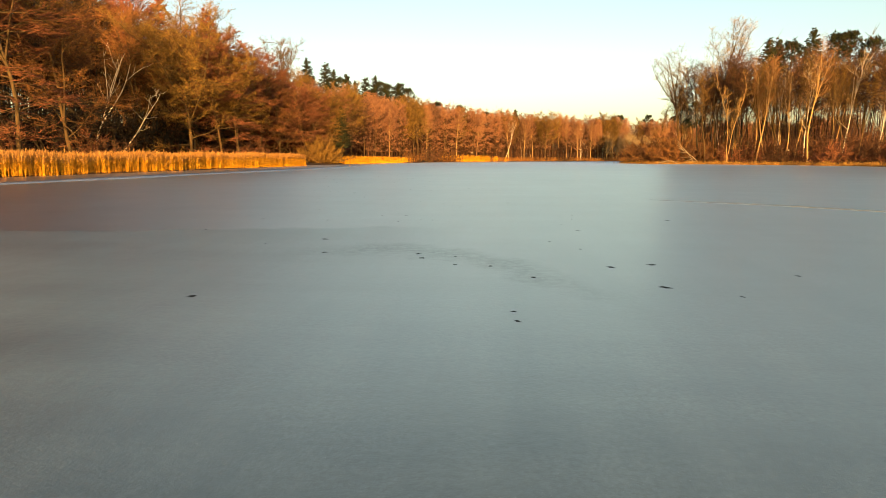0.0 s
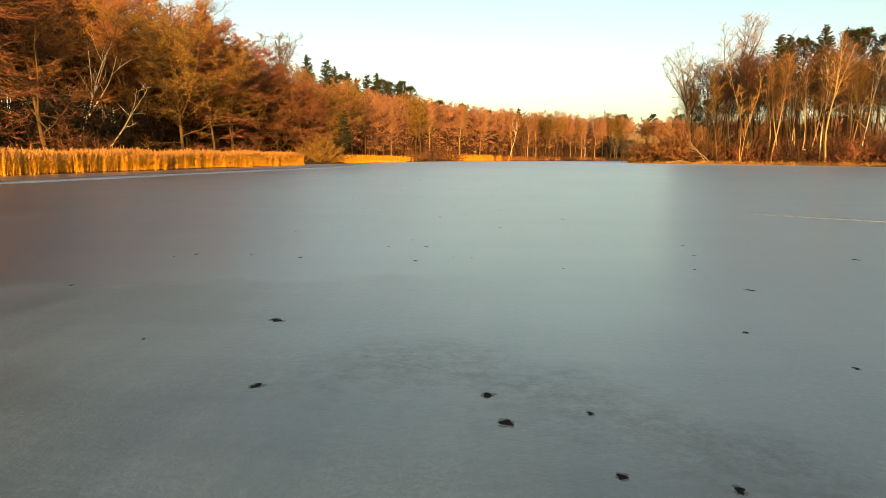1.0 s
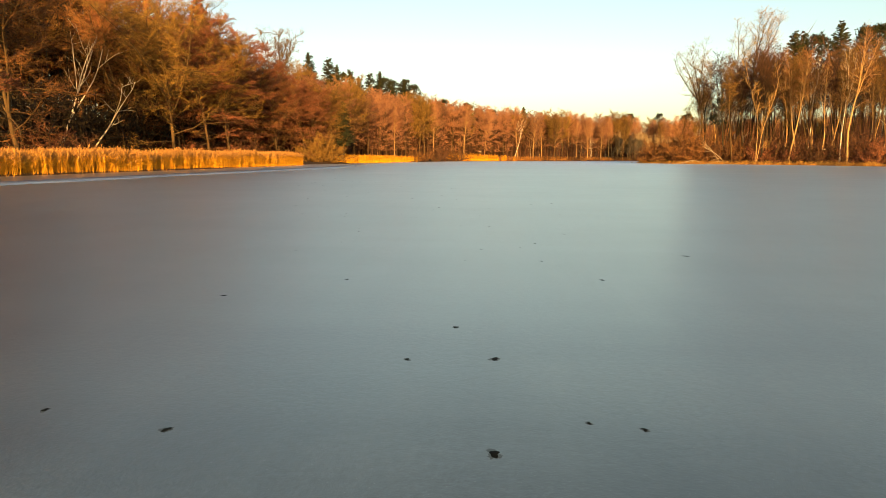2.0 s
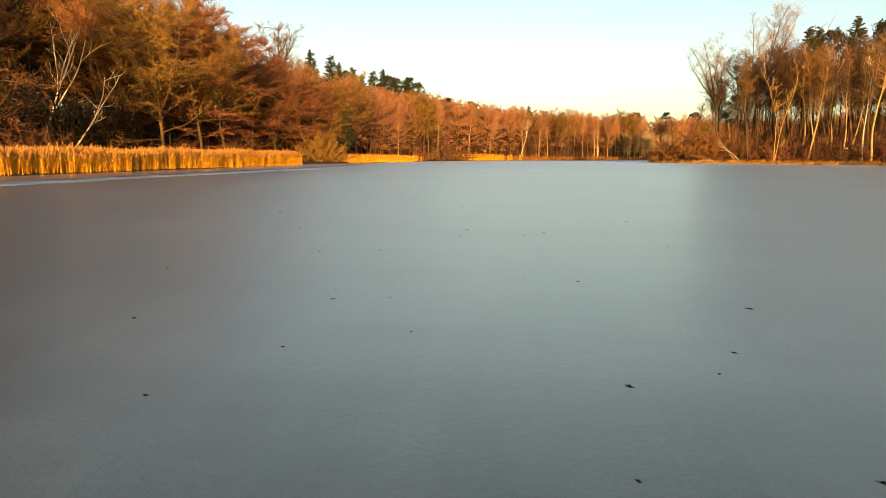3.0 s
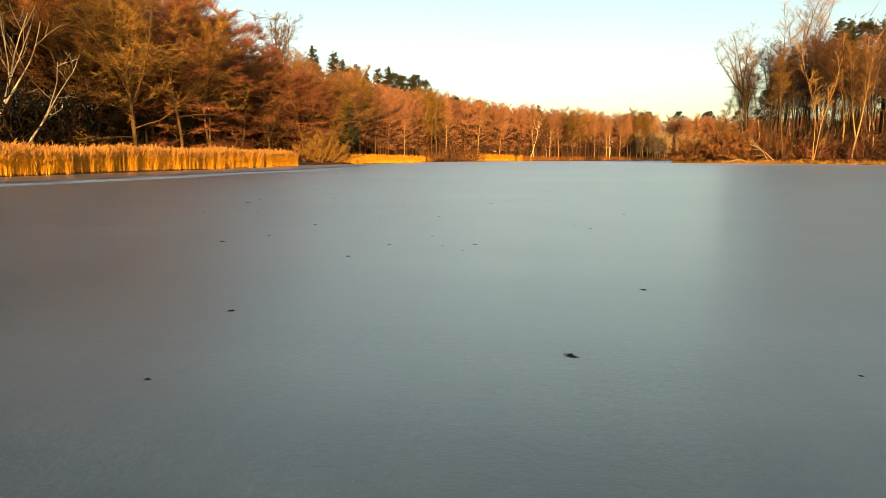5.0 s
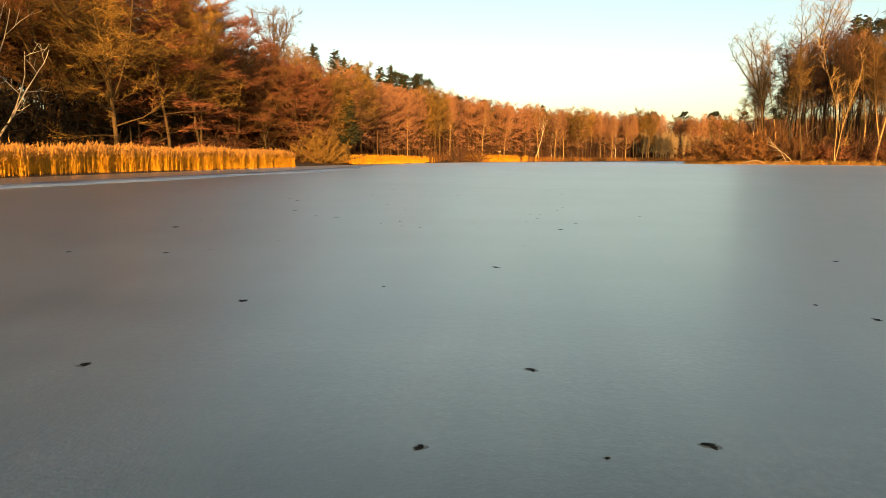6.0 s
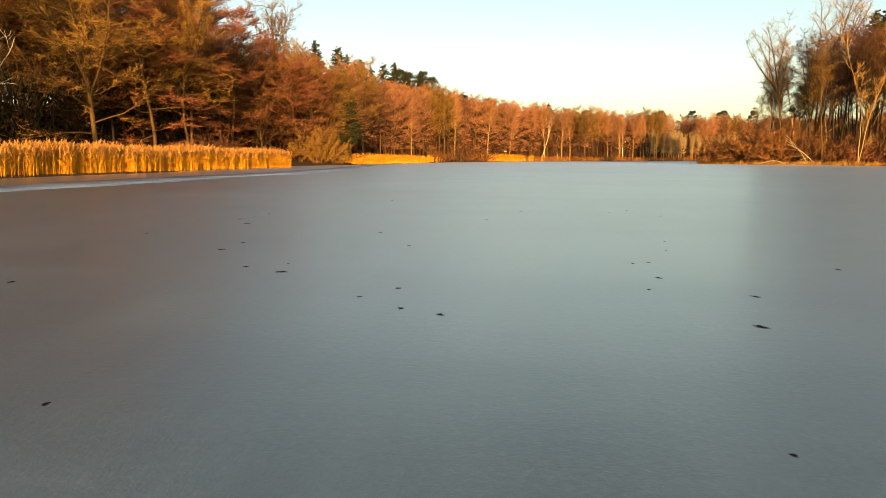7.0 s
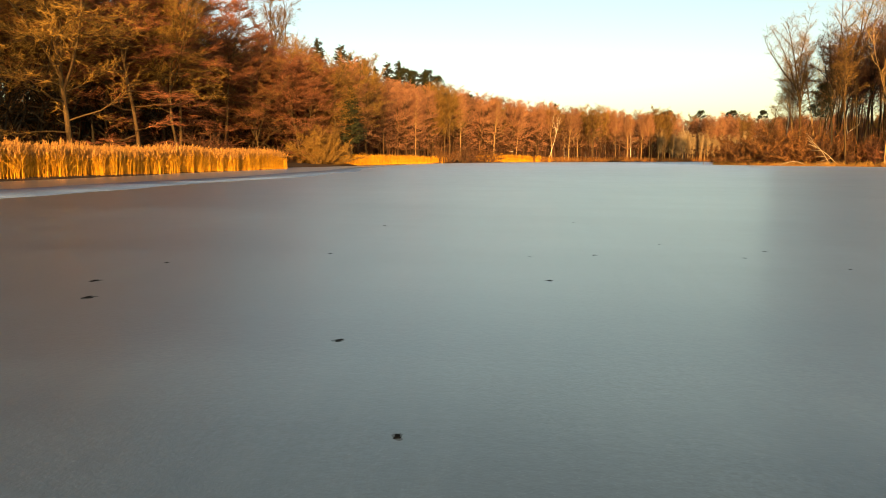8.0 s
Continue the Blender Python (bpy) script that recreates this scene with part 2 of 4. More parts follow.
PLUME = plant_mat("reed_plume", (0.24, 0.098, 0.02), (0.58, 0.285, 0.075), 0.1, 3.0, tint=(1, 1, 1))
DRY_GRASS = plant_mat("dry_grass", (0.24, 0.10, 0.02), (0.62, 0.32, 0.06), 0.2, 3.0, tint=(1, 1, 1))


# ---- mesh helpers ----
def mesh_ob(name, verts, tris, material, parent=None, label="", smooth=False):
    verts, tris = np.asarray(verts, np.float32), np.asarray(tris, np.int32)
    me = bpy.data.meshes.new(name)
    me.vertices.add(len(verts))
    me.vertices.foreach_set("co", verts.ravel())
    me.loops.add(tris.size)
    me.loops.foreach_set("vertex_index", tris.ravel())
    me.polygons.add(len(tris))
    me.polygons.foreach_set("loop_start", np.arange(0, tris.size, 3, dtype=np.int32))
    me.polygons.foreach_set("loop_total", np.full(len(tris), 3, np.int32))
    if smooth:
        me.polygons.foreach_set("use_smooth", np.ones(len(tris), bool))
    me.update(calc_edges=True)
    me.validate()
    me.materials.append(material)
    ob = new(name, me)
    if parent is not None:
        ob.parent = parent
    if label:
        tagged(ob, label)
    return ob


class Soup:
    """Collects tubes and thin spikes into one mesh."""

    def __init__(self):
        self.v, self.f, self.n = [], [], 0

    def add(self, v, f):
        self.v.append(v)
        self.f.append(f + self.n)
        self.n += len(v)

    def tube(self, pts, radii, sides=5):
        pts, radii = np.asarray(pts, float), np.asarray(radii, float)
        k = len(pts)
        d = np.gradient(pts, axis=0)
        d /= np.linalg.norm(d, axis=1, keepdims=True) + 1e-9
        ref = np.where(np.abs(d[:, 2:3]) > 0.9, np.array([[1.0, 0, 0]]), np.array([[0, 0, 1.0]]))
        ref = np.tile(ref[:1], (k, 1))
        a = np.cross(d, ref)
        a /= np.linalg.norm(a, axis=1, keepdims=True) + 1e-9
        b = np.cross(d, a)
        th = np.arange(sides) * 2 * np.pi / sides
        ring = pts[:, None] + radii[:, None, None] * (np.cos(th)[None, :, None] * a[:, None] + np.sin(th)[None, :, None] * b[:, None])
        i, j = np.meshgrid(np.arange(k - 1), np.arange(sides), indexing="ij")
        p, q = i * sides + j, i * sides + (j + 1) % sides
        f = np.concatenate([np.stack([p, q, q + sides], -1).reshape(-1, 3), np.stack([p, q + sides, p + sides], -1).reshape(-1, 3)])
        top = np.array([[(k - 1) * sides, (k - 1) * sides + m, (k - 1) * sides + m + 1] for m in range(1, sides - 1)])
        self.add(ring.reshape(-1, 3), np.concatenate([f, top]))

    def spikes(self, base, tip, r):
        base, tip = np.asarray(base, float), np.asarray(tip, float)
        r = np.broadcast_to(np.asarray(r, float), (len(base),))
        d = tip - base
        d /= np.linalg.norm(d, axis=1, keepdims=True) + 1e-9
        ref = np.where(np.abs(d[:, 2:3]) > 0.8, np.array([[1.0, 0.2, 0]]), np.array([[0, 0, 1.0]]))
        a = np.cross(d, ref)
        a /= np.linalg.norm(a, axis=1, keepdims=True) + 1e-9
        b = np.cross(d, a)
        v = np.empty((len(base), 4, 3))
        for m in range(3):
            t = m * 2 * np.pi / 3
            v[:, m] = base + r[:, None] * (math.cos(t) * a + math.sin(t) * b)
        v[:, 3] = tip
        o = np.arange(len(base))[:, None, None] * 4
        f = np.array([[0, 1, 3], [1, 2, 3], [2, 0, 3]])[None] + o
        self.add(v.reshape(-1, 3), f.reshape(-1, 3))

    def object(self, name, material, parent=None, label="", smooth=False):
        return mesh_ob(name, np.concatenate(self.v), np.concatenate(self.f), material, parent, label, smooth)


def unit(v):
    return v / (np.linalg.norm(v, axis=-1, keepdims=True) + 1e-9)


def sway(rng, p, d, length, n, bend, wild):
    """A bent line of n points from p along d."""
    pts, d = [np.array(p, float)], np.array(d, float)
    for _ in range(n - 1):
        d = unit(d + np.array([0, 0, bend]) + rng.normal(0, wild, 3))
        pts.append(pts[-1] + d * length / (n - 1))
    return np.array(pts)


def on_line(pts, u):
    x = u * (len(pts) - 1)
    i = min(int(x), len(pts) - 2)
    return pts[i] + (pts[i + 1] - pts[i]) * (x - i), unit(pts[i + 1] - pts[i])


def broadleaf(name, seed, height, radius, bark, twig, label, lean=(0.0, 0.0), fork=0.35, leaders=4, tilt=28, low=8, base=0.10, limbs=26, spread=0.20, rise=25,
              bend=0.04, subs=6, twigs=2000, side=2, twig_len=0.9, twig_r=0.018, wild=0.12, twig_up=0.2, fine=True):
    """A leafless tree: the forking trunk with its limbs is one part, the twigs of its crown the other."""
    rng = np.random.default_rng(seed)
    wood, crown = Soup(), Soup()
    tree = new(name)
    lines, axes = [], []
    stem_h = height * min(0.97, fork + 0.25)
    stem = sway(rng, (0, 0, -0.5), unit(np.array([lean[0], lean[1], 1.0])), stem_h + 0.5, 9, 0.02, wild * 0.4)
    rad = radius * (1 - 0.62 * np.linspace(0, 1, 9))
    rad[0] *= 1.4
    wood.tube(stem, rad, 7)
    az = rng.uniform(0, 6.28)
    for k in range(leaders):
        u = min(0.98, (fork + rng.uniform(-0.06, 0.20)) * height / stem_h) if k else 1.0
        p, d = on_line(stem, u)
        az += 6.283 / max(1, leaders - 1) + rng.normal(0, 0.3)
        a = radians(tilt * rng.uniform(0.6, 1.25)) if k else radians(5)
        way = unit(d * math.cos(a) + np.array([math.cos(az), math.sin(az), 0]) * math.sin(a))
        room = height * rng.uniform(0.86, 1.0) - p[2] if k else height - p[2]
        axis = sway(rng, p, way, room / max(0.6, way[2]), 8, 0.04, wild * 0.7)
        r0 = radius * (1 - 0.62 * u) * (0.8 if k else 1.0)
        wood.tube(axis, np.linspace(r0, 0.018, 8), 5)
        axes.append((axis, r0, max(3, int(limbs / leaders)), rise + 12))
    if low:
        axes.append((stem[: 1 + int(9 * min(1.0, (fork + 0.1) * height / stem_h))], radius * 0.8, low, rise - 12))
    for ai, (axis, r0, count, up) in enumerate(axes):
        trunk_part = low and ai == len(axes) - 1
        for i in range(count):
            v = (i + rng.uniform(0, 0.9)) / count
            u = base / max(fork, 0.05) * 0.5 + (0.98 - base / max(fork, 0.05) * 0.5) * v if trunk_part else 0.10 + 0.88 * v
            p, d = on_line(axis, min(0.98, u))
            az += 2.4 + rng.normal(0, 0.4)
            e = radians(up + (0 if trunk_part else 22 * v) + rng.normal(0, 13))
            size = 1.15 if trunk_part else 0.50 + 0.50 * math.sin(math.pi * (0.20 + 0.72 * v))
            length = spread * height * size * rng.uniform(0.55, 1.25) + 0.4
            way = np.array([math.cos(az) * math.cos(e), math.sin(az) * math.cos(e), math.sin(e)])
            limb = sway(rng, p, way, length, 5, bend, wild)
            lr = max(0.020, min(r0 * 0.40, length * 0.015))
            wood.tube(limb, np.linspace(lr, 0.012, 5), 4 if fine else 3)
            lines.append((limb[2], limb[4], 1.0))
            for k in range(subs):
                t = 0.16 + 0.82 * (k + rng.uniform(0, 0.9)) / subs
                q, qd = on_line(limb, t)
                w = unit(qd * 0.8 + rng.normal(0, 0.62, 3) + np.array([0, 0, 0.10]))
                sl = (0.30 + 0.25 * rng.random()) * length * (1.15 - 0.6 * t) + 0.35
                sub = sway(rng, q, w, sl, 3, bend, wild)
                if fine:
                    wood.tube(sub, [0.016, 0.012, 0.007], 3)
                else:
                    wood.spikes([sub[0]], [sub[2]], 0.03)
                lines.append((sub[0], sub[1], 1.0))
                lines.append((sub[1], sub[2], 1.6))
    a, b = np.array([x[0] for x in lines]), np.array([x[1] for x in lines])
    w = np.array([x[2] for x in lines]) * np.linalg.norm(b - a, axis=1)
    i = rng.choice(len(lines), twigs, p=w / w.sum())
    start = a[i] + (b[i] - a[i]) * rng.random((twigs, 1))
    d = unit(unit(b[i] - a[i]) * 0.9 + rng.normal(0, 0.6, (twigs, 3)) + np.array([0, 0, twig_up]))
    tl = twig_len * rng.uniform(0.45, 1.25, (twigs, 1))
    crown.spikes(start, start + d * tl, twig_r)
    for _ in range(side):
        q = start + d * tl * rng.uniform(0.15, 0.75, (twigs, 1))
        e = unit(d * 0.9 + rng.normal(0, 0.55, (twigs, 3)) + np.array([0, 0, twig_up * 0.6]))
        crown.spikes(q, q + e * tl * rng.uniform(0.35, 0.75, (twigs, 1)), twig_r * 0.8)
    k = height / max(float(v[:, 2].max()) for v in crown.v)
    for part in (wood, crown):
        part.v = [v * k for v in part.v]
    wood.object("trunk", bark, tree, "", True)
    crown.object("crown", twig, tree)
    return tagged(tree, label, "tree")


def spray_tree(name, seed, height, radius, bark, twig, label, lean=(0.0, 0.0), first=0.12, limbs=30, spread=0.26, low_rise=4, top_rise=58, bend=0.02, subs=8, twigs=9,
               twig_len=0.75, twig_r=0.020, flat=0.16, wild=0.09, fork=0.45, leaders=2, tilt=16, fine=True):
    """A leafless tree whose limbs carry flat, layered sprays of twigs, with gaps between the layers."""
    rng = np.random.default_rng(seed)
    wood, crown = Soup(), Soup()
    tree = new(name)
    up = np.array([0, 0, 1.0])
    stem = sway(rng, (0, 0, -0.5), unit(np.array([lean[0], lean[1], 1.0])), height + 0.3, 12, 0.02, wild * 0.35)
    wood.tube(stem, radius * (1.15 - 1.08 * np.linspace(0, 1, 12) ** 0.8) + 0.012, 7)
    axes = [(stem, first, 1.0, radius)]
    az = rng.uniform(0, 6.28)
    for k in range(leaders):
        p, d = on_line(stem, fork + rng.uniform(-0.10, 0.10))
        az += 6.283 / max(1, leaders) + rng.normal(0, 0.3)
        a = radians(tilt * rng.uniform(0.7, 1.3))
        way = unit(d * math.cos(a) + np.array([math.cos(az), math.sin(az), 0]) * math.sin(a))
        axis = sway(rng, p, way, (height * rng.uniform(0.82, 0.98) - p[2]) / way[2], 8, 0.05, wild * 0.6)
        wood.tube(axis, np.linspace(radius * 0.55, 0.014, 8), 5)
        axes.append((axis, 0.12, 0.72, radius * 0.55))
    segs = []
    for axis, start, scale, r0 in axes:
        count = int(limbs * (1.0 if scale == 1.0 else 0.55))
        for i in range(count):
            v = (i + rng.uniform(0, 0.8)) / count
            u = start + (0.985 - start) * v
            p, d = on_line(axis, u)
            az += 2.4 + rng.normal(0, 0.35)
            tall = p[2] / height
            e = radians(low_rise + (top_rise - low_rise) * tall ** 1.5 + rng.normal(0, 9))
            full = math.sin(math.pi * min(1.0, 0.22 + 0.76 * tall)) ** 0.7
            length = spread * height * scale * (0.22 + 0.78 * full) * rng.uniform(0.65, 1.2) + 0.3
            way = np.array([math.cos(az) * math.cos(e), math.sin(az) * math.cos(e), math.sin(e)])
            limb = sway(rng, p, way, length, 6, bend, wild)
            lr = max(0.022, min(r0 * 0.42, length * 0.014))
            wood.tube(limb, np.linspace(lr, 0.012, 6), 4 if fine else 3)
            segs.append((limb[3], limb[5]))
            for k in range(subs):
                t = 0.20 + 0.78 * (k + rng.uniform(0, 0.8)) / subs
                q, qd = on_line(limb, t)
                side = unit(np.cross(qd, up)) * (1 if k % 2 else -1)
                w = unit(qd * 0.75 + side * rng.uniform(0.45, 0.95) + up * rng.normal(0.04, flat))
                sl = (0.42 + 0.2 * rng.random()) * length * (1.12 - 0.72 * t) + 0.30
                sub = sway(rng, q, w, sl, 3, bend, wild)
                if fine:
                    wood.tube(sub, [0.017, 0.013, 0.008], 3)
                else:
                    wood.spikes([sub[0]], [sub[2]], 0.03)
                segs += [(sub[0], sub[1]), (sub[1], sub[2])]
    a, b = np.repeat(np.array([x[0] for x in segs]), twigs, 0), np.repeat(np.array([x[1] for x in segs]), twigs, 0)
    n = len(a)
    for turn in range(3):
        along = unit(b - a)
        side = unit(np.cross(along, up)) * rng.choice([-1.0, 1.0], (n, 1))
        t = rng.uniform(0.05, 1.0, (n, 1))
        p = a + (b - a) * t
        d = unit(along * 0.8 + side * rng.uniform(0.25, 0.95, (n, 1)) + rng.normal(0, flat, (n, 3)) + up * 0.06)
        ln = twig_len * rng.uniform(0.45, 1.15, (n, 1)) * (1.0 if turn == 0 else 0.55)
        crown.spikes(p, p + d * ln, twig_r if turn == 0 else twig_r * 0.8)
        if turn == 0:
            a, b = p, p + d * ln
    k = height / max(float(v[:, 2].max()) for v in crown.v)
    for part in (wood, crown):
        part.v = [v * k for v in part.v]
    wood.object("trunk", bark, tree, "", True)
    crown.object("crown", twig, tree)
    return tagged(tree, label, "tree")



def spruce(name, seed, height, width, label, whorls=48, per=8, needles=10, bare=0.10, needle=NEEDLES):
    rng = np.random.default_rng(seed)
    wood, crown = Soup(), Soup()
    tree = new(name)
    wood.tube([(0, 0, -0.5), (0, 0, height * 0.5), (0, 0, height)], [height * 0.013, height * 0.008, 0.02], 6)
    st, en, rr = [], [], []
    for wv in range(whorls):
        u = bare + (0.99 - bare) * wv / whorls
        for k in range(per):
            az = rng.uniform(0, 6.283)
            drop = -0.30 + 0.75 * u + rng.normal(0, 0.10)
            d = np.array([math.cos(az), math.sin(az), drop])
            p = np.array([0, 0, u * height + rng.uniform(-0.6, 0.6)])
            ln = (width * (1 - u) ** 0.78 + 0.15) * rng.uniform(0.70, 1.06)
            end = p + d * ln
            wood.spikes([p], [end], 0.03)
            s = rng.random((needles, 1)) ** 0.7
            base = p + (end - p) * s
            side = np.array([-d[1], d[0], 0]) * rng.choice([-1, 1], (needles, 1))
            tip = base + unit(d * 0.7 + side * 0.8 + rng.normal(0, 0.25, (needles, 3))) * (0.14 + 0.20 * ln) * rng.uniform(0.6, 1.3, (needles, 1)) - np.array([0, 0, 0.12])
            st.append(base)
            en.append(tip)
            rr.append(np.full(needles, 0.13))
    crown.spikes(np.concatenate(st), np.concatenate(en), np.concatenate(rr))
    wood.object("trunk", BARK_DARK_SHADED, tree)
    crown.object("crown", needle, tree)
    return tagged(tree, label, "tree")


def pine(name, seed, height, width, label, tufts=130):
    rng = np.random.default_rng(seed)
    wood, crown = Soup(), Soup()
    tree = new(name)
    pts = sway(rng, (0, 0, -0.5), (0.03, 0, 1), height, 8, 0.05, 0.03)
    wood.tube(pts, np.linspace(height * 0.014, 0.05, 8), 6)
    for k in range(tufts):
        u = 1 - 0.42 * rng.random() ** 1.3
        p, d = on_line(pts, u)
        az = rng.uniform(0, 6.283)
        ln = width * (0.12 + 0.95 * math.sin(math.pi * min(1.0, (1 - u) / 0.42 * 0.75 + 0.04))) * rng.uniform(0.4, 1.0)
        end = p + np.array([math.cos(az) * ln, math.sin(az) * ln, rng.uniform(0.0, 0.9)])
        wood.spikes([p], [end], 0.05)
        m = 18
        c = end + rng.normal(0, 0.34, (m, 3)) * np.array([1, 1, 0.9])
        t = c + unit(rng.normal(0, 1, (m, 3)) + np.array([0, 0, 0.5])) * rng.uniform(0.35, 0.8, (m, 1))
        crown.spikes(c, t, 0.11)
    wood.object("trunk", BARK_WARM, tree)
    crown.object("crown", NEEDLES, tree)
    return tagged(tree, label, "tree")


def shrub(name, seed, height, width, twig, label, stems=26, twigs=900, twig_r=0.016, side=2, twig_len=0.7):
    rng = np.random.default_rng(seed)
    wood, crown = Soup(), Soup()
    bush = new(name)
    segs = []
    for k in range(stems):
        az, out = rng.uniform(0, 6.283), rng.uniform(0.1, 1.0)
        d = unit(np.array([math.cos(az) * out, math.sin(az) * out, rng.uniform(0.5, 1.2)]))
        ln = math.hypot(height, width * 0.5) * rng.uniform(0.55, 0.95)
        p = np.array([math.cos(az), math.sin(az), 0]) * rng.uniform(0, width * 0.22) - np.array([0, 0, 0.2])
        s = sway(rng, p, d, ln, 6, -0.05, 0.14)
        s[:, 2] = np.minimum(s[:, 2], height)
        wood.tube(s, np.linspace(0.05, 0.012, 6), 3)
        for i in range(1, 5):
            segs.append((s[i], s[i + 1]))
            q = sway(rng, s[i], unit(s[i + 1] - s[i] + rng.normal(0, 0.5, 3)), ln * 0.3, 3, 0.02, 0.15)
            wood.tube(q, [0.022, 0.016, 0.009], 3)
            segs += [(q[0], q[1]), (q[1], q[2])]
    a, b = np.array([x[0] for x in segs]), np.array([x[1] for x in segs])
    i = rng.integers(0, len(segs), twigs)
    start = a[i] + (b[i] - a[i]) * rng.random((twigs, 1))
    d = unit(unit(b[i] - a[i]) + rng.normal(0, 0.55, (twigs, 3)) + np.array([0, 0, 0.1]))
    tl = twig_len * rng.uniform(0.4, 1.2, (twigs, 1))
    start[:, 2] = np.maximum(start[:, 2], 0.05)
    crown.spikes(start, start + d * tl, twig_r)
    for _ in range(side):
        q = start + d * tl * rng.uniform(0.1, 0.7, (twigs, 1))
        e = unit(d + rng.normal(0, 0.55, (twigs, 3)))
        crown.spikes(q, q + e * tl * 0.6, twig_r * 0.8)
    wood.object("framework", BARK_WARM, bush)
    crown.object("crown", twig, bush)
    return tagged(bush, label, "shrub")


# ---- lie of the land ----
SHORE = np.array([(-27, -75), (-23.0, 0), (-21.5, 25), (-21.7, 38), (-22.2, 50), (-22.6, 63), (-22.9, 77.5), (-25.2, 82), (-24.8, 89), (-23.0, 98),
                  (-22, 110), (-21, 130), (-19.5, 150), (-14, 180), (-3, 208), (16, 238), (38, 270), (62, 302), (95, 318), (125, 300), (115, 240), (92, 205), (66, 184), (44, 166),
                  (28, 150), (25, 138), (29.5, 127.5), (35.5, 119.5), (40.5, 112), (44.5, 103), (47.5, 92), (49, 75), (50, 50), (50, 0), (45, -75), (8, -92)], float)


def shore_distance(x, y):
    """Metres from the water's edge: positive on land."""
    x, y = np.asarray(x, float), np.asarray(y, float)
    best, inside = np.full(x.shape, 1e9), np.zeros(x.shape, bool)
    for (ax, ay), (bx, by) in zip(SHORE, np.roll(SHORE, -1, 0)):
        ex, ey = bx - ax, by - ay
        t = np.clip(((x - ax) * ex + (y - ay) * ey) / (ex * ex + ey * ey), 0, 1)
        best = np.minimum(best, np.hypot(x - ax - t * ex, y - ay - t * ey))
        cross = ((ay > y) != (by > y)) & (x < ex * (y - ay) / (ey if ey else 1e-9) + ax)
        inside ^= cross
    return np.where(inside, -best, best)


def ground_height(x, y):
    d = shore_distance(x, y)
    x, y = np.asarray(x, float), np.asarray(y, float)
    wave = 0.10 * np.sin(x * 0.9 + 1.3 * np.sin(y * 0.37)) + 0.10 * np.sin(y * 0.71 + np.sin(x * 0.5))
    land = 0.04 + 0.36 * (1 - np.exp(-np.maximum(d, 0) / 8.0)) + 0.014 * np.clip(d, 0, 150) + wave * np.clip(d / 6, 0, 1)
    hill = 4.0 * np.exp(-(((x + 66) / 40) ** 2 + ((y - 195) / 55) ** 2))
    return np.where(d < 0, -0.03 + np.maximum(d, -6) * 0.12, land + hill * np.clip(d / 20, 0, 1))


def build_ground():
    fx = np.concatenate([[-2600, -1400, -700, -350, -220, -150], np.arange(-110, 150, 2.5), [170, 220, 330, 700, 1400, 2600]])
    fy = np.concatenate([[-2600, -1400, -700, -350, -220, -150], np.arange(-110, 360, 2.5), [380, 420, 520, 800, 1500, 2600]])
    gx, gy = np.meshgrid(fx, fy, indexing="ij")
    z = ground_height(gx, gy)
    nx, ny = gx.shape
    i, j = np.meshgrid(np.arange(nx - 1), np.arange(ny - 1), indexing="ij")
    p = i * ny + j
    f = np.concatenate([np.stack([p, p + ny, p + ny + 1], -1).reshape(-1, 3), np.stack([p, p + ny + 1, p + 1], -1).reshape(-1, 3)])
    ob = mesh_ob("ground", np.stack([gx, gy, z], -1).reshape(-1, 3), f, GROUND, None, "", True)
    tagged(ob, "brown leaf-littered woodland ground round the frozen lake", "ground", kind="structure")


def build_ice():
    n = 60
    x, y = np.meshgrid(np.linspace(-60, 150, n), np.linspace(-110, 340, n), indexing="ij")
    i, j = np.meshgrid(np.arange(n - 1), np.arange(n - 1), indexing="ij")
    p = i * n + j
    f = np.concatenate([np.stack([p, p + n, p + n + 1], -1).reshape(-1, 3), np.stack([p, p + n + 1, p + 1], -1).reshape(-1, 3)])
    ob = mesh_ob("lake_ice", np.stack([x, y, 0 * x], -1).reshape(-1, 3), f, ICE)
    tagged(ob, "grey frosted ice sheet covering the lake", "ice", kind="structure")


build_ground()
build_ice()


def at_ground(x, y, sink=0.05):
    return float(ground_height(np.array([x]), np.array([y]))[0]) - sink


def put(template, x, y, size=1.0, turn=0.0, lean=0.0, used=set()):
    """Places the template itself first, then copies of it."""
    m = pose(x, y, at_ground(x, y), 0, lean, turn) @ Matrix.Diagonal((size, size, size, 1))
    if template.name in used:
        return copy_thing(template, m @ Matrix.Diagonal((*(1 / v for v in template.matrix_basis.to_scale()), 1)))
    used.add(template.name)
    template.matrix_basis = m
    return template


def scatter(rng, n, box, near, far, gap, taken, keep=None):
    """Random places between two distances from the shore, some metres apart."""
    out, tries = [], 0
    while len(out) < n and tries < 60:
        tries += 1
        x, y = rng.uniform(box[0], box[1], 400), rng.uniform(box[2], box[3], 400)
        d = shore_distance(x, y)
        for px, py, pd in zip(x, y, d):
            if not near < pd < far or (keep and not keep(px, py, pd)):
                continue
            if all((px - a) ** 2 + (py - b) ** 2 > gap * gap for a, b in taken):
                taken.append((px, py))
                out.append((px, py, pd))
                if len(out) == n:
                    break
    return out


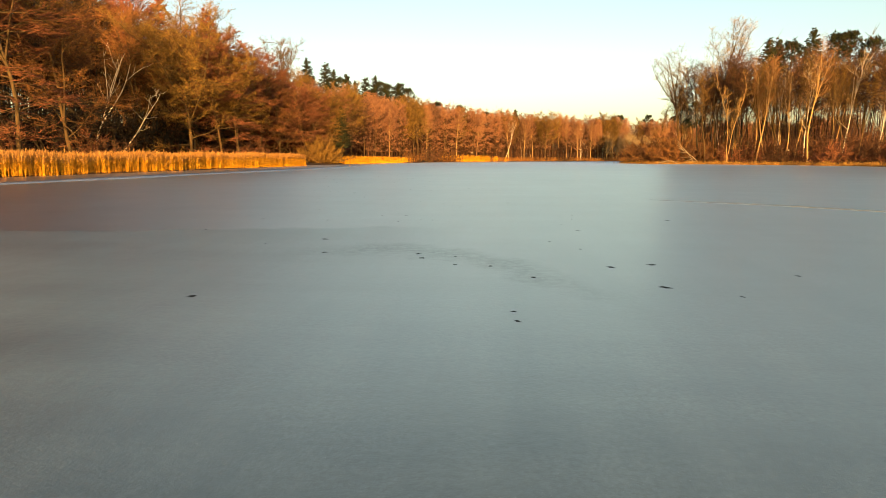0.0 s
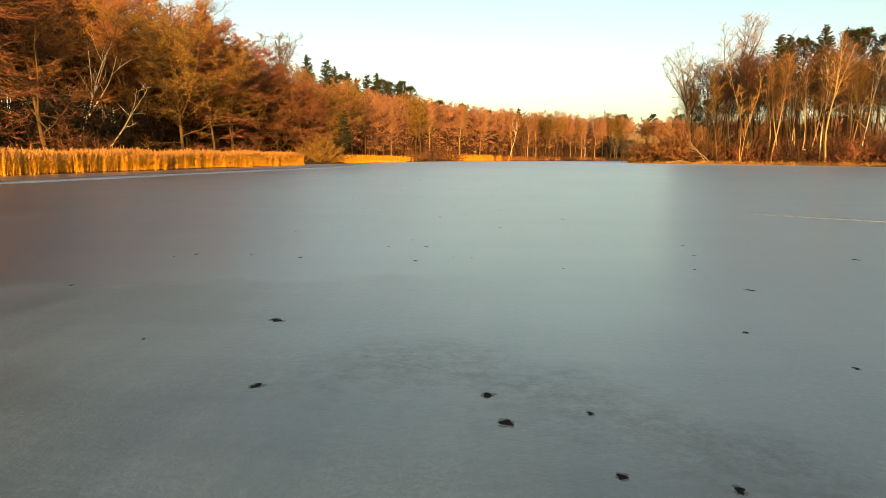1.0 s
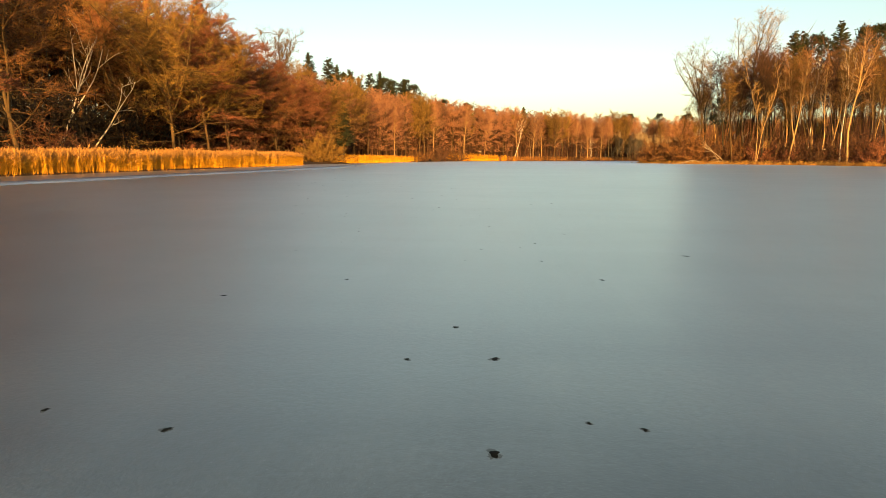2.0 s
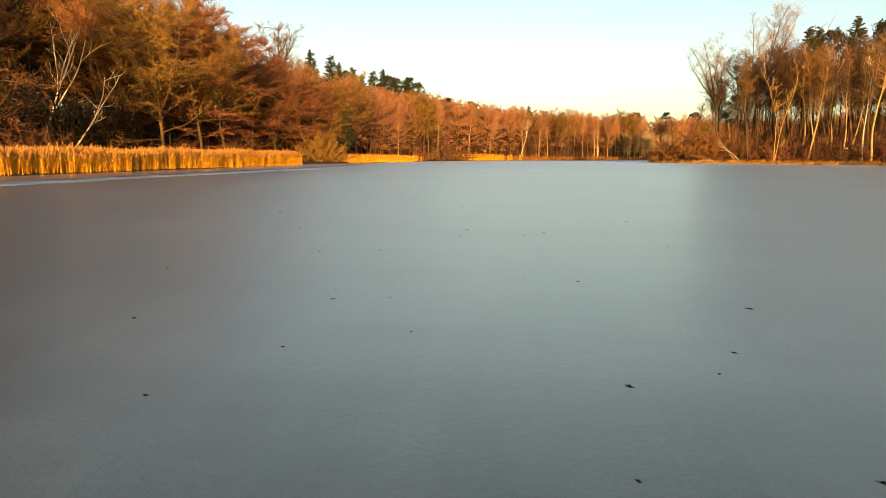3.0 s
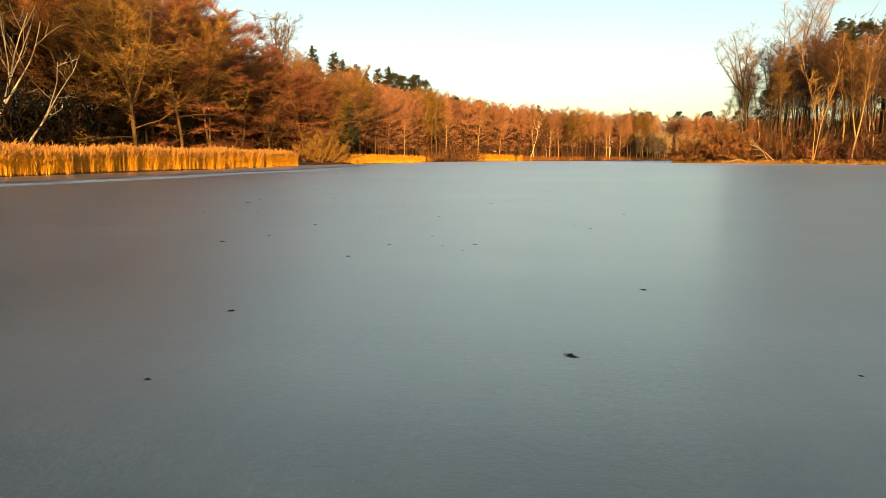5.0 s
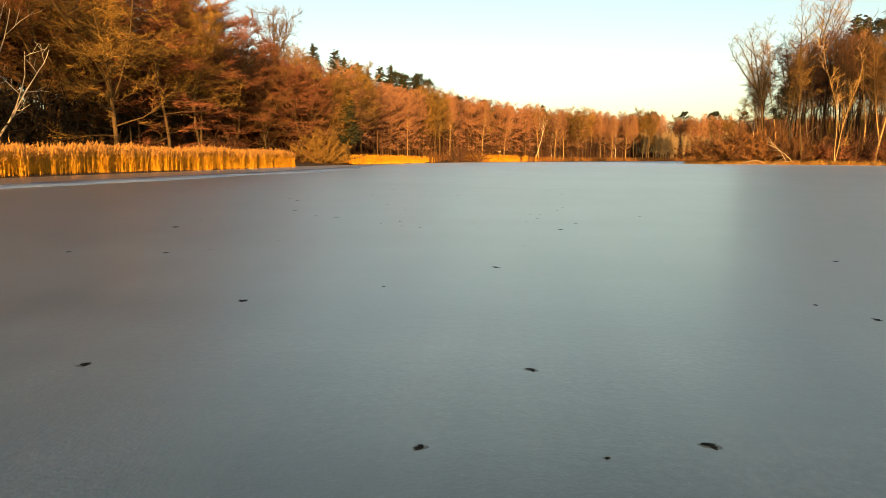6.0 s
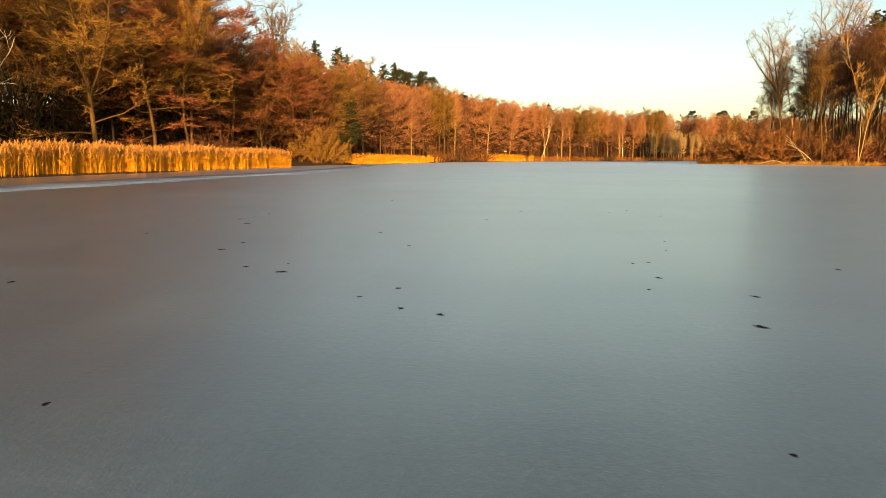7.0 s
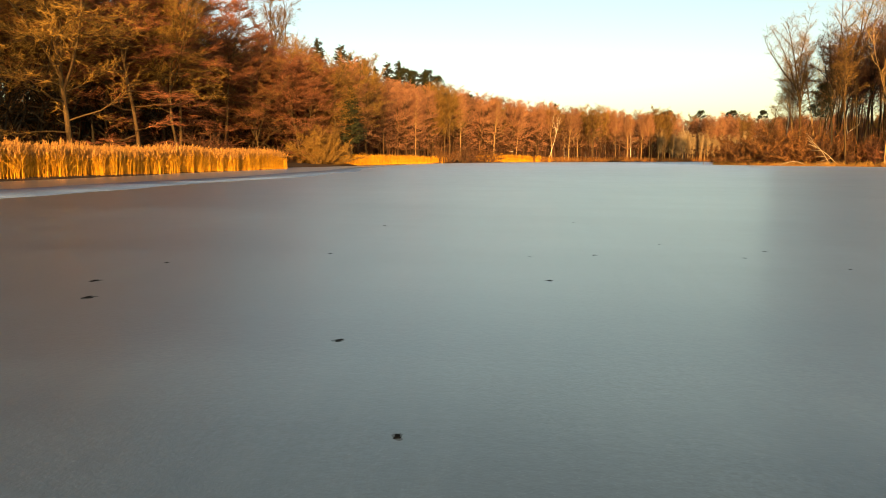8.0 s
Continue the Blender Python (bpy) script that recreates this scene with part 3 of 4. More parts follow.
# ---- woods on the bank with the reeds ----
L_OAK = "leafless oak with olive-brown spreading twigs on the lake bank"
L_ALDER = "leafless alder with dense reddish-brown twigs on the bank"
taken = []
near_bank = [
    spray_tree("oak_tree", 11, 16.5, 0.17, BARK_GOLD, TWIG_OLIVE, L_OAK, first=0.14, limbs=24, spread=0.29, low_rise=10, top_rise=60, bend=0.03, twigs=5, twig_r=0.018, wild=0.20, flat=0.34, fork=0.36, leaders=3, tilt=26),
    spray_tree("oak_tree", 12, 15.5, 0.15, BARK_GOLD, TWIG_BROWN, L_OAK, lean=(0.05, -0.03), first=0.16, limbs=22, spread=0.30, low_rise=6, top_rise=56, twigs=5, twig_r=0.018, wild=0.19, flat=0.32, fork=0.34, leaders=3, tilt=28),
    spray_tree("alder_tree", 13, 16, 0.14, BARK_WARM, TWIG_RED, L_ALDER, first=0.10, limbs=26, spread=0.25, low_rise=0, top_rise=48, bend=-0.02, twigs=6, twig_r=0.018, flat=0.18, wild=0.13, leaders=2, tilt=18),
    spray_tree("alder_tree", 14, 15, 0.13, BARK_GOLD, TWIG_RED, L_ALDER, lean=(0.06, 0.0), first=0.08, limbs=26, spread=0.27, low_rise=-4, top_rise=44, bend=-0.02, twigs=6, twig_r=0.018, flat=0.18, wild=0.13, leaders=3, tilt=22),
    spray_tree("oak_tree", 15, 16, 0.13, BARK_GOLD, TWIG_OLIVE, L_OAK, lean=(-0.04, 0.02), first=0.30, limbs=22, spread=0.27, low_rise=14, top_rise=62, bend=0.04, twigs=5, twig_r=0.018, wild=0.20, flat=0.36, fork=0.42, leaders=4, tilt=22),
]
back_bank = [
    spray_tree("oak_tree", 21, 16.5, 0.24, BARK_DARK_SHADED, TWIG_BROWN, L_OAK, first=0.46, limbs=22, spread=0.28, subs=6, twigs=5, twig_r=0.034, twig_len=1.1, wild=0.14, flat=0.25, leaders=3, tilt=24, fine=False),
    spray_tree("oak_tree", 22, 17, 0.22, BARK_DARK_SHADED, TWIG_OLIVE, L_OAK, first=0.46, limbs=22, spread=0.28, subs=6, twigs=5, twig_r=0.034, twig_len=1.1, wild=0.14, flat=0.25, leaders=3, tilt=24, fine=False),
    spray_tree("alder_tree", 23, 16.5, 0.18, BARK_DARK_SHADED, TWIG_RED, L_ALDER, first=0.44, limbs=26, spread=0.22, subs=6, twigs=5, twig_r=0.034, twig_len=1.1, leaders=2, tilt=16, fine=False),
]
# the leaning birch that stands out against the dark wood, and its slanting neighbour
birch = broadleaf("birch_tree", 35, 11.4, 0.15, BIRCH, TWIG_PALE, "slender white birch leaning out of the reeds", wild=0.07, lean=(0.40, 0.03), fork=0.42, leaders=4, tilt=26, low=1, base=0.3,
                  limbs=9, spread=0.20, rise=35, bend=0.10, subs=2, twigs=110, side=1, twig_r=0.010, twig_len=0.7)
put(birch, -38.5, 58.8)
birch_two = broadleaf("birch_tree", 32, 7.4, 0.11, BIRCH, TWIG_PALE, "thin birch stem slanting far over behind the reeds", lean=(0.54, 0.04), fork=0.5, leaders=2, tilt=22, low=2, base=0.3,
                      limbs=6, spread=0.22, rise=20, subs=2, twigs=60, side=1, twig_r=0.010, twig_len=0.7)
put(birch_two, -34.5, 56.6)
taken += [(-38.1, 58.8), (-36.5, 58.6), (-34.7, 56.6), (-32.0, 57.0), (-33.0, 60.0), (-35.0, 53.5), (-32.0, 51.0), (-31.0, 54.0), (-29.5, 55.5), (-37.0, 55.0), (-29.0, 59.5), (-34.0, 49.5)]
old_oak = broadleaf("oak_tree", 33, 21.0, 0.28, BARK_GOLD, TWIG_OLIVE, "tall old oak with gnarled bare limbs above the wood", fork=0.50, leaders=6, tilt=30, low=4, base=0.3,
                    limbs=36, spread=0.14, wild=0.15, subs=7, twigs=1700, twig_r=0.022, twig_len=0.8)
put(old_oak, -38.2, 112.0)
put(old_oak, -49.2, 100.0, 1.2, 130)
taken.append((-38.2, 112.0))
rng = np.random.default_rng(5)


def before_birch(x, y, d):
    """Keeps the gap open through which the birches show."""
    a = math.degrees(math.atan2(x + 0.5, y - 12.0))
    sun_lane = abs(x + 37.0 - 0.2 * (58.0 - y)) < 3.4 and y < 60
    return not (-42.0 < a < -30.5 and y < 62) and not sun_lane


for x, y, s, v in ((-34.0, 71.8, 0.90, 3), (-38.9, 78.6, 1.08, 1), (-31.6, 77.0, 0.95, 3), (-31.9, 84.3, 0.95, 2), (-44.5, 62.5, 1.18, 0), (-36.0, 65.0, 1.08, 1),
                   (-36.5, 83.0, 1.08, 0), (-39.5, 86.5, 1.15, 2), (-37.5, 91.0, 1.05, 1), (-34.6, 88.0, 0.92, 0), (-41.5, 81.5, 1.18, 3), (-33.5, 93.5, 0.88, 2), (-36.5, 118.0, 1.08, 1), (-40.5, 114.0, 1.10, 0), (-33.6, 106.0, 0.98, 4)):
    put(near_bank[v], x, y, s, rng.uniform(0, 360))
    taken.append((x, y))
for k, (x, y, d) in enumerate(scatter(rng, 36, (-54, -18, 34, 110), 5.0, 16.0, 4.2, taken, before_birch)):
    put(near_bank[int(rng.choice([0, 1, 2, 3, 4], p=[0.20, 0.20, 0.22, 0.22, 0.16]))], x, y, rng.uniform(0.98, 1.16) * (1.0 - 0.30 * min(1.0, max(0.0, (y - 62) / 30))), rng.uniform(0, 360))
for x, y, s, v in ((-43.5, 67.5, 1.28, 0), (-47.5, 63.5, 1.3, 1), (-40.8, 71.0, 1.22, 2), (-51.0, 69.0, 1.3, 0), (-45.5, 73.5, 1.25, 1)):
    put(back_bank[v], x, y, s, x * 31)
    taken.append((x, y))
for k, (x, y, d) in enumerate(scatter(rng, 34, (-90, -25, 40, 130), 14.0, 44.0, 5.2, taken)):
    put(back_bank[int(rng.integers(0, 3))], x, y, rng.uniform(1.22, 1.40) * (1.0 - 0.33 * min(1.0, max(0.0, (y - 62) / 30))), rng.uniform(0, 360))
willow = shrub("willow_bush", 41, 4.0, 4.8, TWIG_OLIVE, "round yellow-brown willow bush at the water's edge", 44, 6500, 0.018, twig_len=0.55)
put(willow, -26.4, 95.6)
low_shrub = shrub("shrub", 42, 2.6, 3.4, TWIG_SHADED, "low tangled brown shrub under the trees", 10, 330, 0.026)
red_shrub = shrub("shrub", 43, 3.0, 3.6, TWIG_RED, "low reddish shrub under the trees", 10, 330, 0.026)
for k, (x, y, d) in enumerate(scatter(rng, 30, (-50, -18, 34, 110), 4.8, 20.0, 2.2, [])):
    put((low_shrub, red_shrub)[k % 2], x, y, rng.uniform(0.6, 1.1), rng.uniform(0, 360))

# ---- far shore ----
L_FAR = "leafless alder with a pale trunk on the far shore"
far_trees = [
    spray_tree("alder_tree", 51, 15.5, 0.15, BARK_PALE, TWIG_FAR, L_FAR, first=0.26, limbs=24, spread=0.18, low_rise=14, top_rise=64, subs=5, twigs=3, twig_r=0.034, twig_len=0.9, flat=0.3, leaders=2, tilt=10, fine=False),
    spray_tree("alder_tree", 52, 16, 0.13, BARK_WARM, TWIG_FAR, "brown leafless alder on the far shore", first=0.16, limbs=28, spread=0.20, low_rise=6, top_rise=60, subs=5, twigs=3, twig_r=0.034, twig_len=0.9, flat=0.28, leaders=2, tilt=13, fine=False),
    spray_tree("alder_tree", 53, 16, 0.14, BARK_PALE, TWIG_FAR, "slender leafless alder on the far shore", lean=(0.06, 0), first=0.34, limbs=22, spread=0.16, low_rise=20, top_rise=66, subs=5, twigs=3, twig_r=0.034, twig_len=0.9, flat=0.3, leaders=2, tilt=10, fine=False),
    spray_tree("oak_tree", 54, 17, 0.20, BARK_WARM, TWIG_OLIVE, "broad leafless oak in the far wood", first=0.30, limbs=20, spread=0.25, low_rise=18, top_rise=66, subs=5, twigs=4, twig_r=0.034, twig_len=0.9, wild=0.14, flat=0.3, leaders=3, tilt=24, fine=False),
    broadleaf("birch_tree", 55, 14, 0.10, BIRCH, TWIG_BROWN, "pale birch on the far shore", fork=0.50, leaders=3, tilt=18, low=2, base=0.4, limbs=14, spread=0.15, rise=35, subs=4, twigs=240, twig_r=0.040, twig_len=1.2, lean=(0.06, 0), fine=False, side=1),
]
taken = [(-38.2, 112.0), (-26.4, 95.6), (-24.0, 98.0)]
for k, (x, y, d) in enumerate(scatter(rng, 112, (-66, 14, 98, 222), 3.5, 26.0, 3.2, taken, lambda x, y, d: x < 8)):
    put(far_trees[int(rng.choice([0, 1, 2, 3, 4], p=[0.12, 0.46, 0.14, 0.26, 0.02]))], x, y, rng.uniform(0.76, 0.88) + 0.20 * min(1.0, max(0.0, (y - 140) / 40)), rng.uniform(0, 360))
for k, (x, y, d) in enumerate(scatter(rng, 100, (-16, 120, 205, 345), 4.5, 26.0, 3.8, taken, lambda x, y, d: y > 200 + 0.35 * x)):
    put(far_trees[int(rng.choice([0, 1, 2, 3, 4], p=[0.30, 0.14, 0.30, 0.17, 0.09]))], x, y, rng.uniform(1.03, 1.17) * (1.0 + 0.14 * min(1.0, max(0.0, (x - 5) / 45))), rng.uniform(0, 360))
for k, (x, y, d) in enumerate(scatter(rng, 46, (66, 150, 285, 360), 5.0, 32.0, 3.6, taken)):
    put(far_trees[int(rng.choice([0, 1, 3], p=[0.2, 0.4, 0.4]))], x, y, rng.uniform(1.10, 1.30), rng.uniform(0, 360))

# a belt of slim young poplars in the far bay
poplar = spray_tree("poplar_tree", 57, 12, 0.12, BARK_PALE, TWIG_GREY, "slim pale young poplar in the far bay", first=0.25, limbs=16, spread=0.09, low_rise=48, top_rise=72, subs=3, twigs=2, twig_r=0.045, twig_len=0.9, flat=0.25, leaders=2, tilt=7, fine=False)
for k, (x, y, d) in enumerate(scatter(rng, 46, (44, 92, 276, 330), 1.5, 7.0, 1.3, [])):
    put(poplar, x, y, rng.uniform(0.82, 1.08), rng.uniform(0, 360))


def deep_wood(name, seed, n, box, near, far, low, high, label, keep=None, material=BARK_DARK_SHADED):
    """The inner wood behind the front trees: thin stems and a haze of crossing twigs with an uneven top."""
    rng = np.random.default_rng(seed)
    x, y = rng.uniform(box[0], box[1], n * 8), rng.uniform(box[2], box[3], n * 8)
    d = shore_distance(x, y)
    ok = (d > near) & (d < far)
    if keep:
        ok &= keep(x, y)
    x, y = x[ok][:n], y[ok][:n]
    m = len(x)
    z0 = ground_height(x, y)
    crest = 0.80 + 0.12 * np.sin(x * 0.31 + 1.7 * np.sin(y * 0.23)) + 0.10 * np.sin(y * 0.43 + x * 0.61)
    z = z0 + low + (high * crest - low) * rng.random(m) ** 0.9
    p = np.stack([x, y, z], -1)
    wood = Soup()
    way = unit(rng.normal(0, 0.6, (m, 3)) + np.array([0, 0, 0.55])) * rng.uniform(0.9, 2.6, (m, 1))
    wood.spikes(p, p + way, 0.065)
    k = m // 40
    b = np.stack([x[:k], y[:k], z0[:k] - 0.3], -1)
    wood.spikes(b, b + np.stack([rng.normal(0, 0.8, k), rng.normal(0, 0.8, k), high * crest[:k] * rng.uniform(0.7, 1.0, k)], -1), 0.14)
    tagged(wood.object(name, material), label, "woods", kind="stuff")


# inner woods: the gloom behind the front trees is coloured in
deep_wood("inner_wood", 56, 36000, (-70, 14, 96, 235), 7.0, 32.0, 1.0, 12.6, "bare brown inner wood behind the far alders", lambda x, y: x < 10, TWIG_SHADED)
deep_wood("inner_wood", 57, 62000, (-30, 140, 205, 350), 8.0, 36.0, 0.6, 17.5, "bare brown inner wood along the far shore", lambda x, y: y > 200 + 0.35 * x, TWIG_SHADED)
deep_wood("inner_wood", 61, 16000, (70, 165, 280, 370), 6.0, 40.0, 0.6, 19.0, "bare brown inner wood round the far bay", None, TWIG_SHADED)
# shade between the bank trees is put into the near-black default colour
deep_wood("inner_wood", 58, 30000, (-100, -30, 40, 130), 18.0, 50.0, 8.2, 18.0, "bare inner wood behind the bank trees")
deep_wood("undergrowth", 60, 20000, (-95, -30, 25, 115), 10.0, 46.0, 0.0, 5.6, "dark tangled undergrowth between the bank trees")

# ---- wood on the spit opposite ----
L_SPIT = "tall slender leafless tree with a pale sunlit trunk"
spit_trees = [
    spray_tree("alder_tree", 61, 20, 0.15, BARK_PALE, TWIG_BROWN, L_SPIT, lean=(-0.02, 0), first=0.44, limbs=18, spread=0.14, low_rise=30, top_rise=70, subs=6, twigs=2, twig_r=0.016, twig_len=0.8, flat=0.4, wild=0.12, fork=0.58, leaders=2, tilt=12),
    spray_tree("alder_tree", 62, 19, 0.12, BARK_GOLD, TWIG_OLIVE, L_SPIT, lean=(0.03, 0), first=0.40, limbs=18, spread=0.15, low_rise=24, top_rise=68, subs=6, twigs=2, twig_r=0.016, twig_len=0.8, flat=0.4, wild=0.12, fork=0.50, leaders=2, tilt=14),
    broadleaf("birch_tree", 63, 20, 0.15, BIRCH, TWIG_PALE, "tall birch with a white trunk catching the sun", fork=0.50, leaders=4, tilt=14, low=2, base=0.35, limbs=20, spread=0.13, rise=40, subs=4, twigs=500, twig_r=0.014, twig_len=1.0, wild=0.08),
    spray_tree("oak_tree", 64, 20, 0.16, BARK_DARK_SHADED, TWIG_SHADED, "dark leafless oak in the wood", first=0.42, limbs=20, spread=0.16, low_rise=22, top_rise=66, subs=6, twigs=2, twig_r=0.018, twig_len=0.8, flat=0.4, wild=0.14, fork=0.55, leaders=3, tilt=16),
]
taken = []
edge_tree = spray_tree("ash_tree", 65, 24.0, 0.22, BARK_GOLD, TWIG_PALE, "tall bare ash with fine open twigs on the spit", first=0.30, limbs=22, spread=0.17, low_rise=22, top_rise=64, bend=0.05,
                       subs=7, twigs=2, twig_len=0.7, twig_r=0.013, flat=0.4, wild=0.13, fork=0.44, leaders=6, tilt=20)
put(edge_tree, 34.8, 131.5, 0.93, 40)
put(edge_tree, 44.4, 143.0, 1.27, 190)
put(spit_trees[1], 31.0, 135.5, 0.60, 70)
put(spit_trees[1], 28.6, 136.0, 0.44, 200)
twin = broadleaf("birch_tree", 66, 18, 0.085, BARK_PALE, TWIG_PALE, "white birch with two stems from one foot", fork=0.06, leaders=2, tilt=7, lean=(-0.05, 0), low=0, limbs=18, spread=0.13, rise=42, subs=4, twigs=420, twig_r=0.018)
put(twin, 38.9, 116.4)
taken += [(33.5, 131.5), (48.3, 143.0), (38.9, 116.4)]


def spit_side(x, y, d):
    """The tall trees stop short of the scrub at the spit's tip."""
    return x - 1.0 > 0.256 * (y - 1.6) and x + 4.7 > 0.37 * (y - 30.2)


for x, y, s, v in ((43.3, 120.3, 0.72, 1), (45.8, 118.6, 0.84, 0), (51.0, 115.1, 0.93, 2), (55.1, 115.5, 0.88, 0), (55.8, 112.8, 0.93, 2), (55.8, 107.5, 0.82, 1), (57.0, 104.6, 0.78, 0), (47.5, 114.0, 0.8, 0), (53.0, 110.0, 0.85, 1),
                   (39.8, 125.5, 0.90, 3), (42.0, 128.5, 1.02, 3), (43.6, 124.6, 1.0, 1), (41.0, 132.5, 0.98, 3), (45.0, 130.5, 1.06, 3), (46.8, 125.8, 1.04, 0), (47.5, 134.0, 1.12, 3), (39.0, 129.8, 0.94, 3),
                   (40.6, 138.2, 0.84, 1), (42.0, 142.0, 0.92, 0), (39.8, 134.6, 0.86, 3), (43.2, 146.0, 1.0, 1)):
    put(spit_trees[v], x, y, s, rng.uniform(0, 360))
    taken.append((x, y))
for k, (x, y, d) in enumerate(scatter(rng, 40, (34, 80, 100, 165), 3.0, 22.0, 3.6, taken, spit_side)):
    put(spit_trees[int(rng.choice([0, 1, 2, 3], p=[0.28, 0.22, 0.12, 0.38]))], x, y, rng.uniform(0.78, 0.96) + 0.03 * (x > 47), rng.uniform(0, 360))
for k, (x, y, d) in enumerate(scatter(rng, 30, (46, 112, 112, 186), 13.0, 55.0, 4.4, taken)):
    put(spit_trees[int(rng.choice([0, 1, 3], p=[0.2, 0.15, 0.65]))], x, y, rng.uniform(0.95, 1.06) + 0.002 * d, rng.uniform(0, 360))
for k, (x, y, d) in enumerate(scatter(rng, 10, (36, 52, 112, 142), 3.0, 16.0, 2.0, taken, spit_side)):
    put(spit_trees[(0, 3, 1, 3, 0)[k % 5]], x, y, rng.uniform(0.80, 1.02), rng.uniform(0, 360))
for k, (x, y, d) in enumerate(scatter(rng, 62, (24, 75, 84, 160), 1.5, 12.0, 1.7, [])):
    put((low_shrub, red_shrub)[k % 2], x, y, rng.uniform(0.7, 1.3), rng.uniform(0, 360))
olive_shrub = shrub("shrub", 44, 3.0, 4.2, TWIG_BROWN, "brown willow scrub at the tip of the spit", 14, 700, 0.024)
for x, y, s in ((27.5, 138, 1.2), (28.5, 134, 1.4), (31, 139, 1.7), (31.5, 131, 1.5), (33.5, 135, 2.0), (34, 127, 1.5), (33, 144, 2.2), (36.5, 131, 2.1), (29.5, 144, 1.6), (27.5, 141, 1.2), (35.2, 133, 1.9), (37.5, 127.5, 1.6), (36.2, 138, 2.2), (34.2, 130.5, 1.5), (36.0, 124.5, 1.3), (-20.5, 150, 1.2), (-18.5, 158, 1.4), (-17, 165, 1.3), (-14.5, 173, 1.5)):
    put((olive_shrub, low_shrub, olive_shrub)[int(x + y) % 3], x, y, s, x * 77)
deep_wood("inner_wood", 59, 14000, (36, 115, 84, 190), 12.0, 50.0, 12.5, 21.5, "bare brown inner wood on the spit", lambda x, y: x > 0.29 * y + 4.0, TWIG_SHADED)
deep_wood("undergrowth", 62, 12000, (30, 112, 84, 175), 5.0, 45.0, 0.0, 4.4, "dark tangled undergrowth on the spit", None, TWIG_SHADED)


def fallen_branch(seed, length, bend, label):
    rng = np.random.default_rng(seed)
    s = Soup()
    pts = sway(rng, (0, 0, 0), (0.75, 0.0, 0.62), length, 7, bend, 0.08)
    s.tube(pts, np.linspace(0.060, 0.022, 7), 5)
    for k in range(4):
        q, d = on_line(pts, 0.3 + 0.16 * k)
        w = sway(rng, q, unit(d + rng.normal(0, 0.6, 3)), length * 0.3, 4, -0.05, 0.15)
        s.tube(w, np.linspace(0.035, 0.014, 4), 4)
    return tagged(s.object("fallen_branch", BLEACHED, None, "", True), label, "branch", "fallen branches on the spit")


dead = fallen_branch(67, 5.2, -0.01, "bleached fallen branch lying over the shore scrub")
dead_two = fallen_branch(68, 5.0, -0.10, "bleached fallen branch arching towards the ice")
dead.matrix_basis = pose(36.2, 121.9, at_ground(36.2, 121.9, 0.1), 0, 0, 178)
dead_two.matrix_basis = pose(36.8, 121.5, at_ground(36.8, 121.5, 0.1), 0, 18, 165)
copy_thing(dead, pose(35.4, 122.4, at_ground(35.4, 122.4, 0.1), 0, -14, 172))
copy_thing(dead_two, pose(33.2, 123.8, at_ground(33.2, 123.8, 0.1), 0, 12, 185))

# ---- conifers ----
L_SPRUCE = "dark green spruce rising above the bare wood"
L_PINE = "dark green pine rising above the bare wood"
spruces = [spruce("spruce_tree", 71, 24, 6.4, L_SPRUCE, 40, 10, 12, 0.30), spruce("spruce_tree", 72, 22, 6.2, L_SPRUCE, 36, 10, 12, 0.30)]
tall_spruce = spruce("spruce_tree", 75, 26, 7.0, "tall dark spruce with a bare lower stem behind the spit", 22, 10, 12, 0.62)
pines = [pine("pine_tree", 73, 24, 3.6, L_PINE, 95), pine("pine_tree", 74, 23, 4.2, L_PINE, 90)]


def crest(template, x, y, top, height):
    """A conifer scaled so that its tip stands at the given height."""
    put(template, x, y, (top - at_ground(x, y)) / height, x * 37)


for k, (x, y, top) in enumerate(((-53.8, 176.1, 28.1), (-51.4, 186.1, 28.4), (-49.2, 186.0, 26.4), (-45.8, 188.0, 25.4), (-43.7, 190.0, 23.6), (-41.7, 195.1, 25.4), (-39.1, 196.1, 25.8), (-35.9, 197.0, 23.4), (-32.2, 198.0, 23.6),
                                 (-25.5, 103.5, 9.2), (4.7, 288.4, 22.6))):
    crest(spruces[k % 2], x, y, top, (24, 22)[k % 2])
larch = spruce("larch_tree", 76, 22, 5.6, "rust-brown conical larch rising out of the bank wood", 40, 10, 12, 0.15, TWIG_RED)
for x, y, top in ((-43.5, 95.0, 22.6), (-45.2, 85.0, 22.7)):
    crest(larch, x, y, top, 22)
for x, y, top in ((63.8, 166.6, 29.9), (66.8, 168.9, 30.2), (75.1, 169.7, 32.6)):
    crest(tall_spruce, x, y, top, 26)
crest(pines[0], 36.8, 130.5, 11.6, 24)
for k, (x, y, top) in enumerate(((-48.4, 188.0, 24.2), (-38.4, 197.5, 23.8), (-34.9, 197.5, 23.2), (-31.9, 199.0, 23.2), (-30.2, 201.0, 22.2), (-29.4, 255.1, 22.0), (-25.6, 255.5, 22.8), (-18.2, 258.7, 21.6),
                                 (-8.2, 287.1, 21.2), (61.5, 352.0, 23.5), (56.9, 350.0, 22.8), (76.0, 356.0, 23.8), (88.0, 352.0, 23.0), (91.5, 354.0, 23.6), (103.0, 350.0, 23.4), (68.8, 167.1, 28.6), (79.9, 166.2, 30.4), (83.1, 167.5, 30.4), (85.6, 164.7, 28.8))):
    crest(pines[k % 2], x, y, top, (24, 23)[k % 2])


